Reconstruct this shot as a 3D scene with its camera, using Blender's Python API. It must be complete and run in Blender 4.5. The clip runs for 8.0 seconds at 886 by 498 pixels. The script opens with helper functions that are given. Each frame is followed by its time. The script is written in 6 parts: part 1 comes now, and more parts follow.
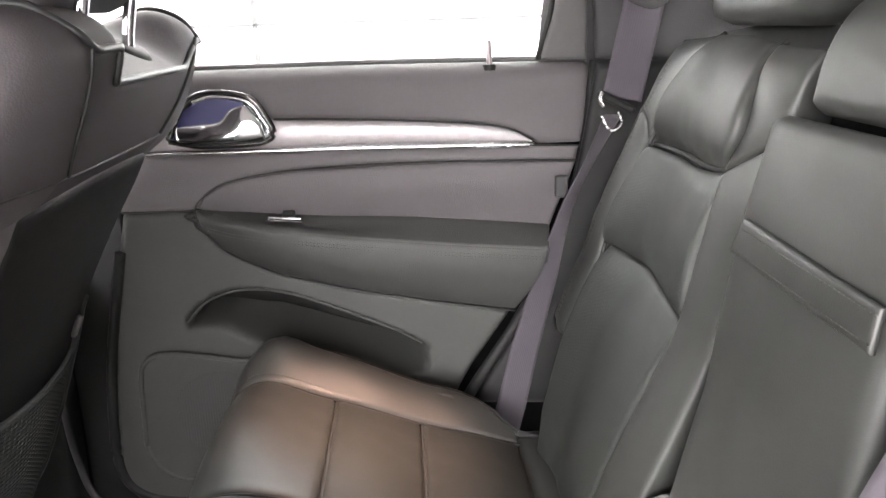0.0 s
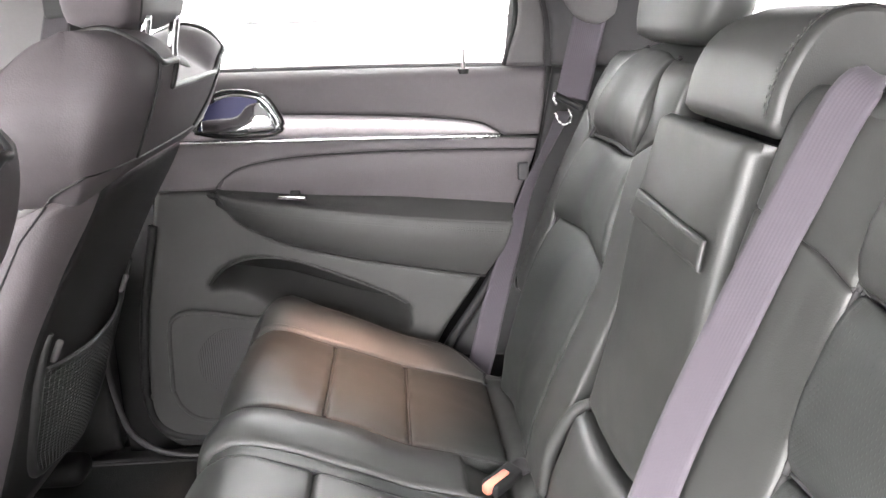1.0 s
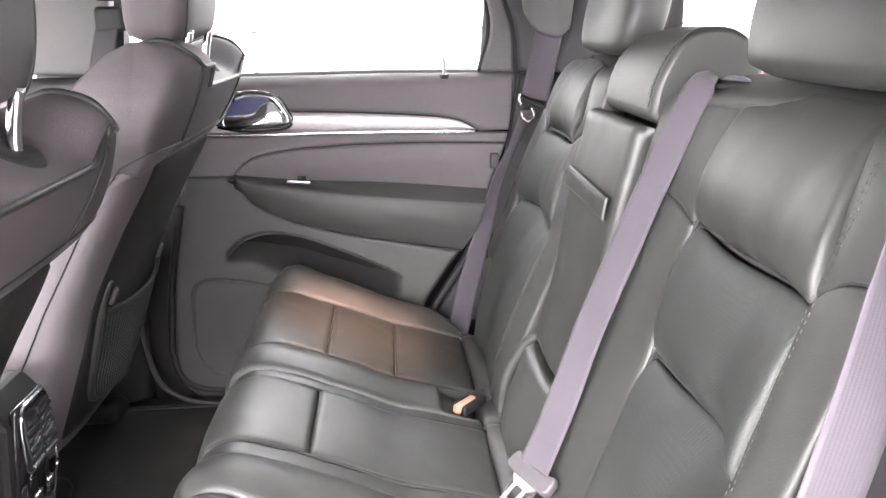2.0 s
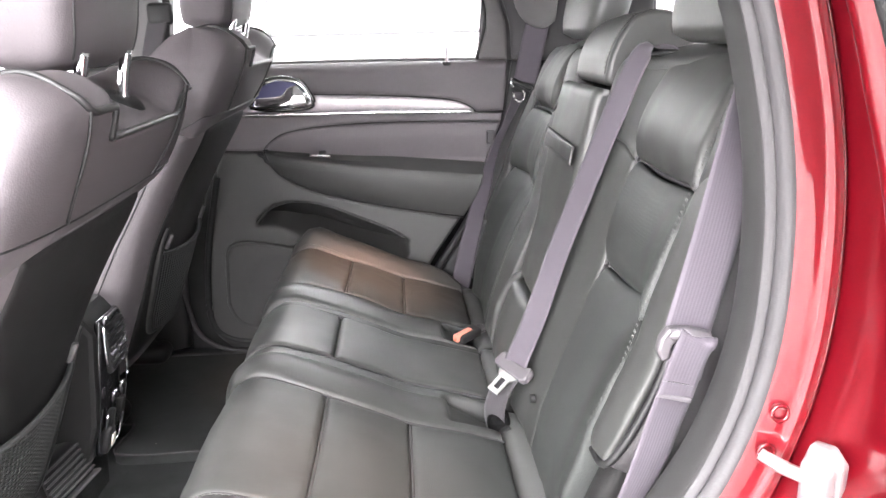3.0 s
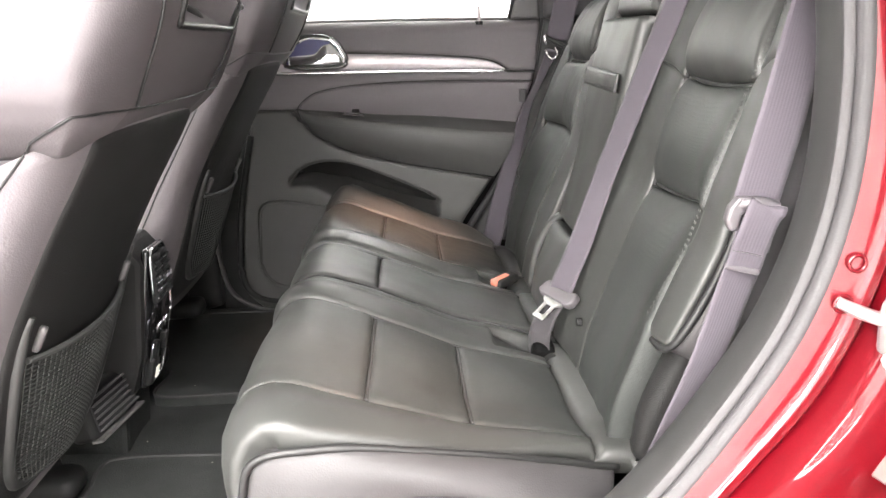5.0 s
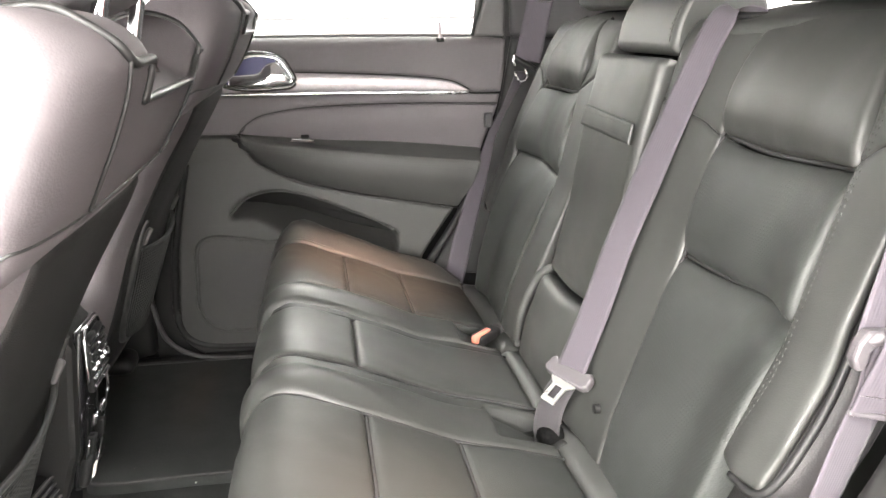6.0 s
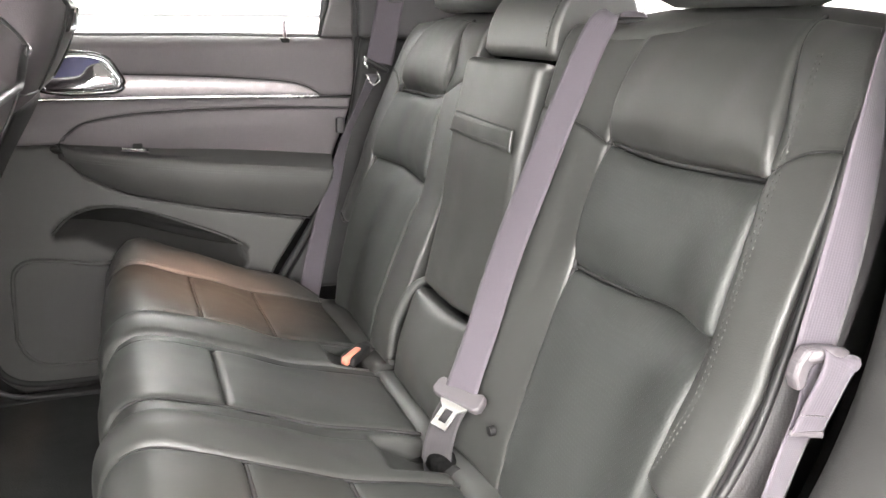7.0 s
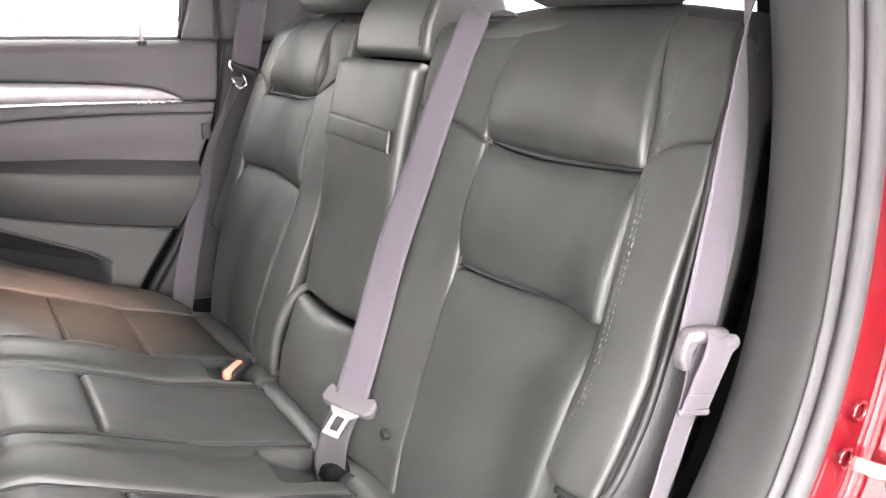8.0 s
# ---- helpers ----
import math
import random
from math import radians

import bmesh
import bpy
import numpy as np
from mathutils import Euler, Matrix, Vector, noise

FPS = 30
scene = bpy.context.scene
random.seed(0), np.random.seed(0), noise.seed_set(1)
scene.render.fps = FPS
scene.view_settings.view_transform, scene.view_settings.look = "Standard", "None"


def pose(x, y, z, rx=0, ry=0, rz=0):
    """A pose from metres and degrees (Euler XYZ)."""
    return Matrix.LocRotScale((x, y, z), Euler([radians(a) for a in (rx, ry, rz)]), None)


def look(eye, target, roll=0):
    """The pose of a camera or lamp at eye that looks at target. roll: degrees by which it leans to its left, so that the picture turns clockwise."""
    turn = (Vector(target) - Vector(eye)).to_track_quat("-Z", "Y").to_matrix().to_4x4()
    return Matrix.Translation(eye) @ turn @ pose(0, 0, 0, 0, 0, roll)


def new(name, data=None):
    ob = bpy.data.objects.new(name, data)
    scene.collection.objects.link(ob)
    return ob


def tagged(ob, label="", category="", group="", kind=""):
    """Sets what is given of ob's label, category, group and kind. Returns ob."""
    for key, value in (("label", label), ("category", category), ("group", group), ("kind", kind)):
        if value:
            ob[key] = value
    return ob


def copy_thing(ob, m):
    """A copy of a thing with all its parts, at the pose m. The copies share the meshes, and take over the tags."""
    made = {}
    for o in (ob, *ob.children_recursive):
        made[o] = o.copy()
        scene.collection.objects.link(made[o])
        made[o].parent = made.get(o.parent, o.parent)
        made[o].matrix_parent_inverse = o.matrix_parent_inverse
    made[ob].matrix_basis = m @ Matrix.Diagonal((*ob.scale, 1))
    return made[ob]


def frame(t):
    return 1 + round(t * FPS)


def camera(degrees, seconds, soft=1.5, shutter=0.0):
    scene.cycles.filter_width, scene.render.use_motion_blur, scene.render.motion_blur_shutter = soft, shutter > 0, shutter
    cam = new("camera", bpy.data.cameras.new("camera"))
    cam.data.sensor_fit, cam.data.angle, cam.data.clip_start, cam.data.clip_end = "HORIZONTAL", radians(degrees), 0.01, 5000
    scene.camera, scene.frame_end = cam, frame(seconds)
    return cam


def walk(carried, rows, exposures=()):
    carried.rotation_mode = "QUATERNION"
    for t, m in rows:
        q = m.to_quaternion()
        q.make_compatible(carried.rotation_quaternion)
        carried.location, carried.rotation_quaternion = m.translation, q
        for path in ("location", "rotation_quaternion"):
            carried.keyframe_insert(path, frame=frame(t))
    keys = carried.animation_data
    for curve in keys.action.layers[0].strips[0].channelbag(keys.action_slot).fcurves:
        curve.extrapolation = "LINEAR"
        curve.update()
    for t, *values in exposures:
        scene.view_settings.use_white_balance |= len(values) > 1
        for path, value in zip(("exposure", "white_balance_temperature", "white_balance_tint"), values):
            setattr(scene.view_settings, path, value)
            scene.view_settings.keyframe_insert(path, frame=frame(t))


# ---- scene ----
import functools
from mathutils.bvhtree import BVHTree
cam = camera(57.5, 8.0)
PATH = [
    (0, (-0.24, -0.536, 1.384), (-0.152, 1.386, 0.836), -1.9),
    (0.5, (-0.234, -0.669, 1.404), (-0.143, 1.247, 0.837), -1.9),
    (1, (-0.237, -0.789, 1.415), (-0.124, 1.127, 0.854), -1.6),
    (2.5, (-0.224, -1.226, 1.427), (-0.102, 0.699, 0.896), -1.2),
    (3, (-0.233, -1.356, 1.389), (-0.13, 0.573, 0.868), -1.5),
    (3.5, (-0.234, -1.439, 1.302), (-0.152, 0.494, 0.794), -1.7),
    (4, (-0.249, -1.469, 1.237), (-0.173, 0.469, 0.749), -1.7),
    (4.5, (-0.268, -1.468, 1.223), (-0.19, 0.471, 0.737), -1.6),
    (4.7, (-0.275, -1.447, 1.234), (-0.205, 0.491, 0.746), -1.6),
    (6, (-0.395, -1.181, 1.347), (-0.103, 0.723, 0.808), -0.7),
    (6.5, (-0.423, -1.105, 1.349), (0.082, 0.754, 0.809), -0.2),
    (7, (-0.444, -1.081, 1.349), (0.26, 0.711, 0.808), 0.3),
    (7.5, (-0.449, -1.068, 1.349), (0.43, 0.644, 0.803), 0.4),
    (8, (-0.454, -1.065, 1.346), (0.535, 0.588, 0.81), -0.1),
]
EXPOSURE = [(0, 0.46, 6500, 10), (0.5, 0.57, 6450, 10.5), (1, 0.71, 6400, 11), (2.5, 0.71, 6350, 14.5), (3, 0.47, 6300, 12), (3.5, 0.24, 6450, 11), (4.5, 0.12, 6550, 10),
            (6, 0.54, 6720, 7), (6.5, 0.53, 6720, 7), (7, 0.47, 6620, 8.5), (8, 0.60, 6550, 12)]
walk(cam, [(t, look(eye, target, roll)) for t, eye, target, roll in PATH], EXPOSURE)

# ---------------------------------------------------------------- world and light
world = bpy.data.worlds.new("world")
scene.world = world
world.use_nodes = True
wn = world.node_tree
sky = wn.nodes.new("ShaderNodeTexSky")
sky.sky_type, sky.sun_disc = "NISHITA", False
sky.sun_elevation, sky.sun_rotation = radians(50), radians(200)
wn.links.new(sky.outputs[0], wn.nodes["Background"].inputs[0])
wn.nodes["Background"].inputs[1].default_value = 0.1

LAMP_POWER = 370.0
# power of the added lamps that warm the cushions; no such source is known
WARM_FILL_POWER = 112.0


# ---------------------------------------------------------------- materials
def mat(name, color, rough=0.5, metal=0.0, grain=0.0, grain_size=0.002, var=0.12, var_size=0.15, coat=0.0,
        spec=0.5, voronoi=False, tint=None, rough_var=0.08, sheen=0.0):
    """Principled surface with colour and gloss varied at two scales, and a fine relief. Sizes in metres."""
    m = bpy.data.materials.new(name)
    m.use_nodes = True
    t = m.node_tree
    n, li = t.nodes, t.links
    p = n["Principled BSDF"]
    p.inputs["Metallic"].default_value = metal
    p.inputs["Specular IOR Level"].default_value = spec
    p.inputs["Coat Weight"].default_value = coat
    p.inputs["Coat Roughness"].default_value = 0.03
    p.inputs["Sheen Weight"].default_value = sheen
    co = n.new("ShaderNodeTexCoord")
    big = n.new("ShaderNodeTexNoise")
    big.inputs["Scale"].default_value = 1.0 / var_size
    big.inputs["Detail"].default_value = 4
    small = n.new("ShaderNodeTexNoise")
    small.inputs["Scale"].default_value = 1.0 / (grain_size * 3)
    small.inputs["Detail"].default_value = 2
    li.new(co.outputs["Object"], big.inputs["Vector"])
    li.new(co.outputs["Object"], small.inputs["Vector"])
    mixn = n.new("ShaderNodeMath")
    mixn.operation = "MULTIPLY_ADD"
    mixn.inputs[1].default_value = 0.4
    li.new(small.outputs["Fac"], mixn.inputs[0])
    li.new(big.outputs["Fac"], mixn.inputs[2])
    ramp = n.new("ShaderNodeMapRange")
    ramp.inputs["From Min"].default_value, ramp.inputs["From Max"].default_value = 0.35, 1.05
    li.new(mixn.outputs[0], ramp.inputs["Value"])
    col = n.new("ShaderNodeMix")
    col.data_type = "RGBA"
    dark = [c * (1 - var) for c in color]
    light = [c * (1 + var) for c in (tint or color)]
    col.inputs["A"].default_value, col.inputs["B"].default_value = (*dark, 1), (*light, 1)
    li.new(ramp.outputs[0], col.inputs["Factor"])
    li.new(col.outputs["Result"], p.inputs["Base Color"])
    rr = n.new("ShaderNodeMapRange")
    rr.inputs["To Min"].default_value, rr.inputs["To Max"].default_value = max(0.02, rough - rough_var), min(1, rough + rough_var)
    li.new(mixn.outputs[0], rr.inputs["Value"])
    li.new(rr.outputs[0], p.inputs["Roughness"])
    if grain:
        b = n.new("ShaderNodeBump")
        b.inputs["Strength"].default_value = grain
        b.inputs["Distance"].default_value = grain_size * 0.35
        if voronoi:
            tex = n.new("ShaderNodeTexVoronoi")
            tex.inputs["Scale"].default_value = 1.0 / grain_size
            out = tex.outputs["Distance"]
        else:
            tex = n.new("ShaderNodeTexNoise")
            tex.inputs["Scale"].default_value = 1.0 / grain_size
            tex.inputs["Detail"].default_value = 3
            out = tex.outputs["Fac"]
        li.new(co.outputs["Object"], tex.inputs["Vector"])
        b2 = n.new("ShaderNodeBump")
        b2.inputs["Strength"].default_value = grain * 0.5
        b2.inputs["Distance"].default_value = 0.0022
        mid = n.new("ShaderNodeTexNoise")
        mid.inputs["Scale"].default_value = 14
        mid.inputs["Detail"].default_value = 3
        mid.inputs["Distortion"].default_value = 0.8
        li.new(co.outputs["Object"], mid.inputs["Vector"])
        li.new(mid.outputs["Fac"], b2.inputs["Height"])
        li.new(out, b.inputs["Height"])
        li.new(b2.outputs[0], b.inputs["Normal"])
        li.new(b.outputs[0], p.inputs["Normal"])
    return m


def perforated(name, color, rough, pitch):
    """Leather punched with a grid of fine holes."""
    m = mat(name, color, rough, grain=0.12, grain_size=0.0015, voronoi=True, spec=0.28)
    t = m.node_tree
    n, li = t.nodes, t.links
    co = [k for k in n if k.bl_idname == "ShaderNodeTexCoord"][0]
    p = n["Principled BSDF"]
    sep = n.new("ShaderNodeSeparateXYZ")
    li.new(co.outputs["Object"], sep.inputs[0])
    up = n.new("ShaderNodeMath")
    up.operation = "SUBTRACT"
    li.new(sep.outputs["Z"], up.inputs[0])
    li.new(sep.outputs["X"], up.inputs[1])
    waves = []
    for s in (sep.outputs["Y"], up.outputs[0]):
        k = n.new("ShaderNodeMath")
        k.operation = "MULTIPLY"
        k.inputs[1].default_value = 2 * math.pi / pitch
        li.new(s, k.inputs[0])
        w = n.new("ShaderNodeMath")
        w.operation = "SINE"
        li.new(k.outputs[0], w.inputs[0])
        waves.append(w)
    prod = n.new("ShaderNodeMath")
    prod.operation = "MULTIPLY"
    li.new(waves[0].outputs[0], prod.inputs[0])
    li.new(waves[1].outputs[0], prod.inputs[1])
    hole = n.new("ShaderNodeMapRange")
    hole.inputs["From Min"].default_value, hole.inputs["From Max"].default_value = 0.45, 0.8
    hole.inputs["To Min"].default_value, hole.inputs["To Max"].default_value = 1.0, 0.0
    li.new(prod.outputs[0], hole.inputs["Value"])
    last = p.inputs["Normal"].links[0].from_socket
    b = n.new("ShaderNodeBump")
    b.inputs["Strength"].default_value, b.inputs["Distance"].default_value = 0.28, 0.0006
    li.new(hole.outputs[0], b.inputs["Height"])
    li.new(last, b.inputs["Normal"])
    li.new(b.outputs[0], p.inputs["Normal"])
    return m


def ribbed(name, color, rough, pitch):
    """Woven webbing: fine ribs across the belt (UV x runs across, UV y along)."""
    m = mat(name, color, rough, var=0.08, spec=0.3, sheen=0.08)
    t = m.node_tree
    n, li = t.nodes, t.links
    p = n["Principled BSDF"]
    uv = n.new("ShaderNodeUVMap")
    sep = n.new("ShaderNodeSeparateXYZ")
    li.new(uv.outputs[0], sep.inputs[0])
    parts = []
    for s, q in ((sep.outputs["X"], pitch), (sep.outputs["Y"], pitch * 0.6)):
        k = n.new("ShaderNodeMath")
        k.operation = "MULTIPLY"
        k.inputs[1].default_value = 2 * math.pi / q
        li.new(s, k.inputs[0])
        w = n.new("ShaderNodeMath")
        w.operation = "SINE"
        li.new(k.outputs[0], w.inputs[0])
        parts.append(w)
    add = n.new("ShaderNodeMath")
    add.operation = "MULTIPLY_ADD"
    add.inputs[1].default_value = 0.15
    li.new(parts[1].outputs[0], add.inputs[0])
    li.new(parts[0].outputs[0], add.inputs[2])
    b = n.new("ShaderNodeBump")
    b.inputs["Strength"].default_value, b.inputs["Distance"].default_value = 0.13, 0.0004
    li.new(add.outputs[0], b.inputs["Height"])
    li.new(b.outputs[0], p.inputs["Normal"])
    return m


LEATHER = mat("black_leather", (0.0245, 0.0253, 0.0236), 0.46, spec=0.48, grain=0.13, grain_size=0.0016, voronoi=True, var=0.1)
PERFO = perforated("perforated_leather", (0.0240, 0.0258, 0.0243), 0.47, 0.0055)
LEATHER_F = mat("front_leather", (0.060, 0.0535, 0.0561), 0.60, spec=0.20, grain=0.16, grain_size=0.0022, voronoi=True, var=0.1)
LEATHER_S = mat("seat_side_leather", (0.030, 0.0285, 0.0292), 0.55, spec=0.34, grain=0.16, grain_size=0.0022, voronoi=True, var=0.1)
PIPING = mat("piping", (0.011, 0.011, 0.011), 0.42, spec=0.32, var=0.1)
PIPING_L = mat("grey_piping", (0.07, 0.066, 0.066), 0.5, var=0.1)
THREAD = mat("thread", (0.052, 0.055, 0.049), 0.7, var=0.2)
# near-black for seam thread and for shade painted into creases and gaps
SEAM = mat("seam_and_crease_shade", (0.012, 0.012, 0.012), 0.8, var=0.2)
DOORUP = mat("soft_door_plastic", (0.082, 0.075, 0.0785), 0.58, grain=0.4, grain_size=0.0016, voronoi=True, spec=0.25)
DOORPAD = mat("door_vinyl", (0.074, 0.067, 0.0705), 0.55, grain=0.35, grain_size=0.002, voronoi=True, spec=0.25)
DOORLOW = mat("hard_door_plastic", (0.037, 0.037, 0.0352), 0.5, grain=0.4, grain_size=0.0016, voronoi=True, spec=0.25)
ARM = mat("armrest_vinyl", (0.040, 0.040, 0.0385), 0.5, grain=0.35, grain_size=0.002, voronoi=True, spec=0.25)
BOWL = mat("bluish_bowl", (0.012, 0.013, 0.080), 0.45, coat=0.0, var=0.05)
STRIP = mat("brushed_trim", (0.30, 0.275, 0.285), 0.38, metal=0.35, var=0.16, var_size=0.02)
CHROME = mat("chrome", (0.80, 0.80, 0.82), 0.08, metal=1.0, var=0.02, rough_var=0.03)
BRIGHT = mat("bright_molding", (0.85, 0.85, 0.85), 0.22, metal=1.0, var=0.03)
# seat backs darkened, flanks paled: their shade and light are in these colours
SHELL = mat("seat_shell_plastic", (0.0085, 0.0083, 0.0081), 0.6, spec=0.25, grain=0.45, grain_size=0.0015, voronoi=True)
FLANK_LIT = mat("lit_flank_vinyl", (0.088, 0.0790, 0.0831), 0.58, spec=0.20, grain=0.16, grain_size=0.0022, voronoi=True, var=0.1)
RIBP = mat("pocket_rib_plastic", (0.019, 0.019, 0.0185), 0.42, spec=0.4, var=0.1)
SHELL_L = mat("seat_side_vinyl", (0.060, 0.0575, 0.058), 0.45, grain=0.35, grain_size=0.002, voronoi=True, spec=0.25)
DARKP = mat("dark_plastic", (0.010, 0.010, 0.010), 0.55, spec=0.22, grain=0.3, grain_size=0.0012, voronoi=True)
GLOSS = mat("piano_black", (0.012, 0.012, 0.013), 0.1, coat=0.5, var=0.1)
TRIM = mat("pillar_trim_plastic", (0.085, 0.082, 0.082), 0.6, grain=0.4, grain_size=0.0014, voronoi=True, spec=0.25)
TRIM_P = mat("dark_grey_pillar_plastic", (0.020, 0.020, 0.0195), 0.58, grain=0.12, grain_size=0.0014, voronoi=True, spec=0.25)
TRIM_D = mat("dark_pillar_trim", (0.038, 0.037, 0.038), 0.6, grain=0.4, grain_size=0.0014, voronoi=True, spec=0.25)
RUBBER = mat("seal_rubber", (0.033, 0.0315, 0.0325), 0.46, grain=0.2, grain_size=0.003, var=0.15, spec=0.25)
WEB = ribbed("belt_webbing", (0.048, 0.0415, 0.050), 0.75, 0.0034)
# same webbing, darkened in colour where belts lie in shade
WEB_SHADED = ribbed("shaded_belt_webbing", (0.022, 0.020, 0.022), 0.75, 0.0042)
BELTP = mat("belt_grey_plastic", (0.056, 0.051, 0.055), 0.45, var=0.08)
BUTTON = mat("red_button", (0.50, 0.16, 0.11), 0.4, var=0.1)
STEEL = mat("tongue_steel", (0.72, 0.72, 0.70), 0.25, metal=0.9, var=0.05)
BINDING = mat("binding_cloth", (0.026, 0.026, 0.026), 0.85, grain=0.4, grain_size=0.002, spec=0.12)
CARPET = mat("carpet", (0.0175, 0.0188, 0.018), 0.95, grain=0.9, grain_size=0.003, var=0.35, var_size=0.05, spec=0.12)
MATT = mat("floor_mat_pile", (0.020, 0.0214, 0.0205), 0.95, grain=0.9, grain_size=0.003, var=0.3, var_size=0.06, spec=0.12)
NET = mat("net_cord", (0.019, 0.020, 0.019), 0.7, var=0.15)
HEADLINER = mat("headliner_cloth", (0.40, 0.39, 0.38), 0.9, grain=0.3, grain_size=0.002)
WALLP = mat("white_wall_paint", (0.82, 0.82, 0.81), 0.7, var=0.03, var_size=0.8)
FLOORP = mat("grey_concrete_floor", (0.24, 0.235, 0.23), 0.35, grain=0.2, grain_size=0.01, var=0.08, var_size=0.6)
SILVER = mat("striker_zinc", (0.22, 0.195, 0.195), 0.35, metal=0.5, var=0.08)
# dark tone that puts the map pocket's shade into colour
POCKET_SHADE = mat("pocket_shade_dark", (0.013, 0.013, 0.0125), 0.9, spec=0.1, var=0.2)
# near-black that stands in for the shade inside gaps and the belt hole
VOID = mat("gap_shade_black", (0.003, 0.003, 0.003), 0.95, spec=0.05, var=0.2)
PATCH_J = mat("dull_brown_patch", (0.10, 0.060, 0.055), 0.6, var=0.1)
LABEL = mat("printed_label", (0.75, 0.72, 0.62), 0.5, var=0.05)
LINE = mat("grey_panel_joint", (0.08, 0.08, 0.08), 0.6, var=0.05)

ARCHP = mat("grey_arch_plastic", (0.03, 0.03, 0.032), 0.5, grain=0.15, var=0.1)
RED = mat("red_metallic_paint", (0.088, 0.0011, 0.0045), 0.34, metal=0.45, coat=1.0, spec=0.2, var=0.10, grain_size=0.0006,
          var_size=0.5, tint=(0.112, 0.0017, 0.005), rough_var=0.04)

GLASS = bpy.data.materials.new("window_glass")
GLASS.use_nodes = True
gp = GLASS.node_tree.nodes["Principled BSDF"]
gp.inputs["Base Color"].default_value = (0.92, 0.95, 0.94, 1)
gp.inputs["Roughness"].default_value = 0.0
gp.inputs["IOR"].default_value = 1.1
gp.inputs["Transmission Weight"].default_value = 1.0

PRIVACY = mat("privacy_glass", (0.02, 0.021, 0.024), 0.05, coat=0.6, var=0.05, rough_var=0.01)
GLOW = bpy.data.materials.new("light_diffuser")
GLOW.use_nodes = True
gb = GLOW.node_tree.nodes["Principled BSDF"]
gb.inputs["Emission Color"].default_value = (1, 0.98, 0.95, 1)
gb.inputs["Emission Strength"].default_value = 12.0


# ---------------------------------------------------------------- mesh tools
def thing(name, at, label, category, group="", kind=""):
    ob = new(name)
    ob.empty_display_size = 0.05
    ob.location = at
    return tagged(ob, label, category, group, kind)


def finish(name, verts, faces, material, parent=None, label="", smooth=True, uvs=None, normals=True):
    me = bpy.data.meshes.new(name)
    me.from_pydata([tuple(v) for v in verts], [], faces)
    if normals:
        bm = bmesh.new()
        bm.from_mesh(me)
        bmesh.ops.remove_doubles(bm, verts=bm.verts, dist=1e-6) if uvs is None else None
        bmesh.ops.recalc_face_normals(bm, faces=bm.faces)
        bm.to_mesh(me)
        bm.free()
    if smooth:
        me.polygons.foreach_set("use_smooth", [len(p.vertices) <= 4 for p in me.polygons])
    if uvs is not None:
        layer = me.uv_layers.new(name="UVMap")
        for lo in me.loops:
            layer.data[lo.index].uv = uvs[lo.vertex_index]
    me.materials.append(material)
    ob = new(name, me)
    if parent:
        ob.parent = parent
        if parent.parent is None:
            ob.matrix_parent_inverse = Matrix.Translation(-Vector(parent.location))
    if label:
        tagged(ob, label)
    return ob


def part(name, bm, material, parent, label="", smooth=False):
    bmesh.ops.recalc_face_normals(bm, faces=bm.faces)
    verts = [v.co.copy() for v in bm.verts]
    bm.verts.index_update()
    faces = [[v.index for v in f.verts] for f in bm.faces]
    bm.free()
    return finish(name, verts, faces, material, parent, label, smooth)


def spline(pts, smooth=True, per=10):
    """Points along a curve through pts, as a function of the share of its length."""
    p = np.array(pts, float)
    if smooth and len(p) > 2:
        q = np.vstack([2 * p[0] - p[1], p, 2 * p[-1] - p[-2]])
        out = []
        for i in range(len(p) - 1):
            a, b, c, d = q[i:i + 4]
            for k in range(per):
                t = k / per
                out.append(0.5 * (2 * b + (c - a) * t + (2 * a - 5 * b + 4 * c - d) * t * t + (3 * b - a - 3 * c + d) * t ** 3))
        out.append(p[-1])
        p = np.array(out)
    length = np.r_[0, np.cumsum(np.linalg.norm(np.diff(p, axis=0), axis=1))]
    length = length / length[-1]

    def at(t):
        return np.stack([np.interp(t, length, p[:, k]) for k in range(p.shape[1])], -1)
    return at


def coons(bottom, right, top, left):
    """A patch between four curves: bottom and top run left to right, left and right run upwards."""
    b, r, t, l = (c if callable(c) else spline(c) for c in (bottom, right, top, left))
    c00, c10, c01, c11 = b(0.0), b(1.0), t(0.0), t(1.0)

    def at(u, v):
        u, v = np.asarray(u, float), np.asarray(v, float)
        U, V = u[..., None], v[..., None]
        return ((1 - V) * b(u) + V * t(u) + (1 - U) * l(v) + U * r(v)
                - ((1 - U) * (1 - V) * c00 + U * (1 - V) * c10 + (1 - U) * V * c01 + U * V * c11))
    return at


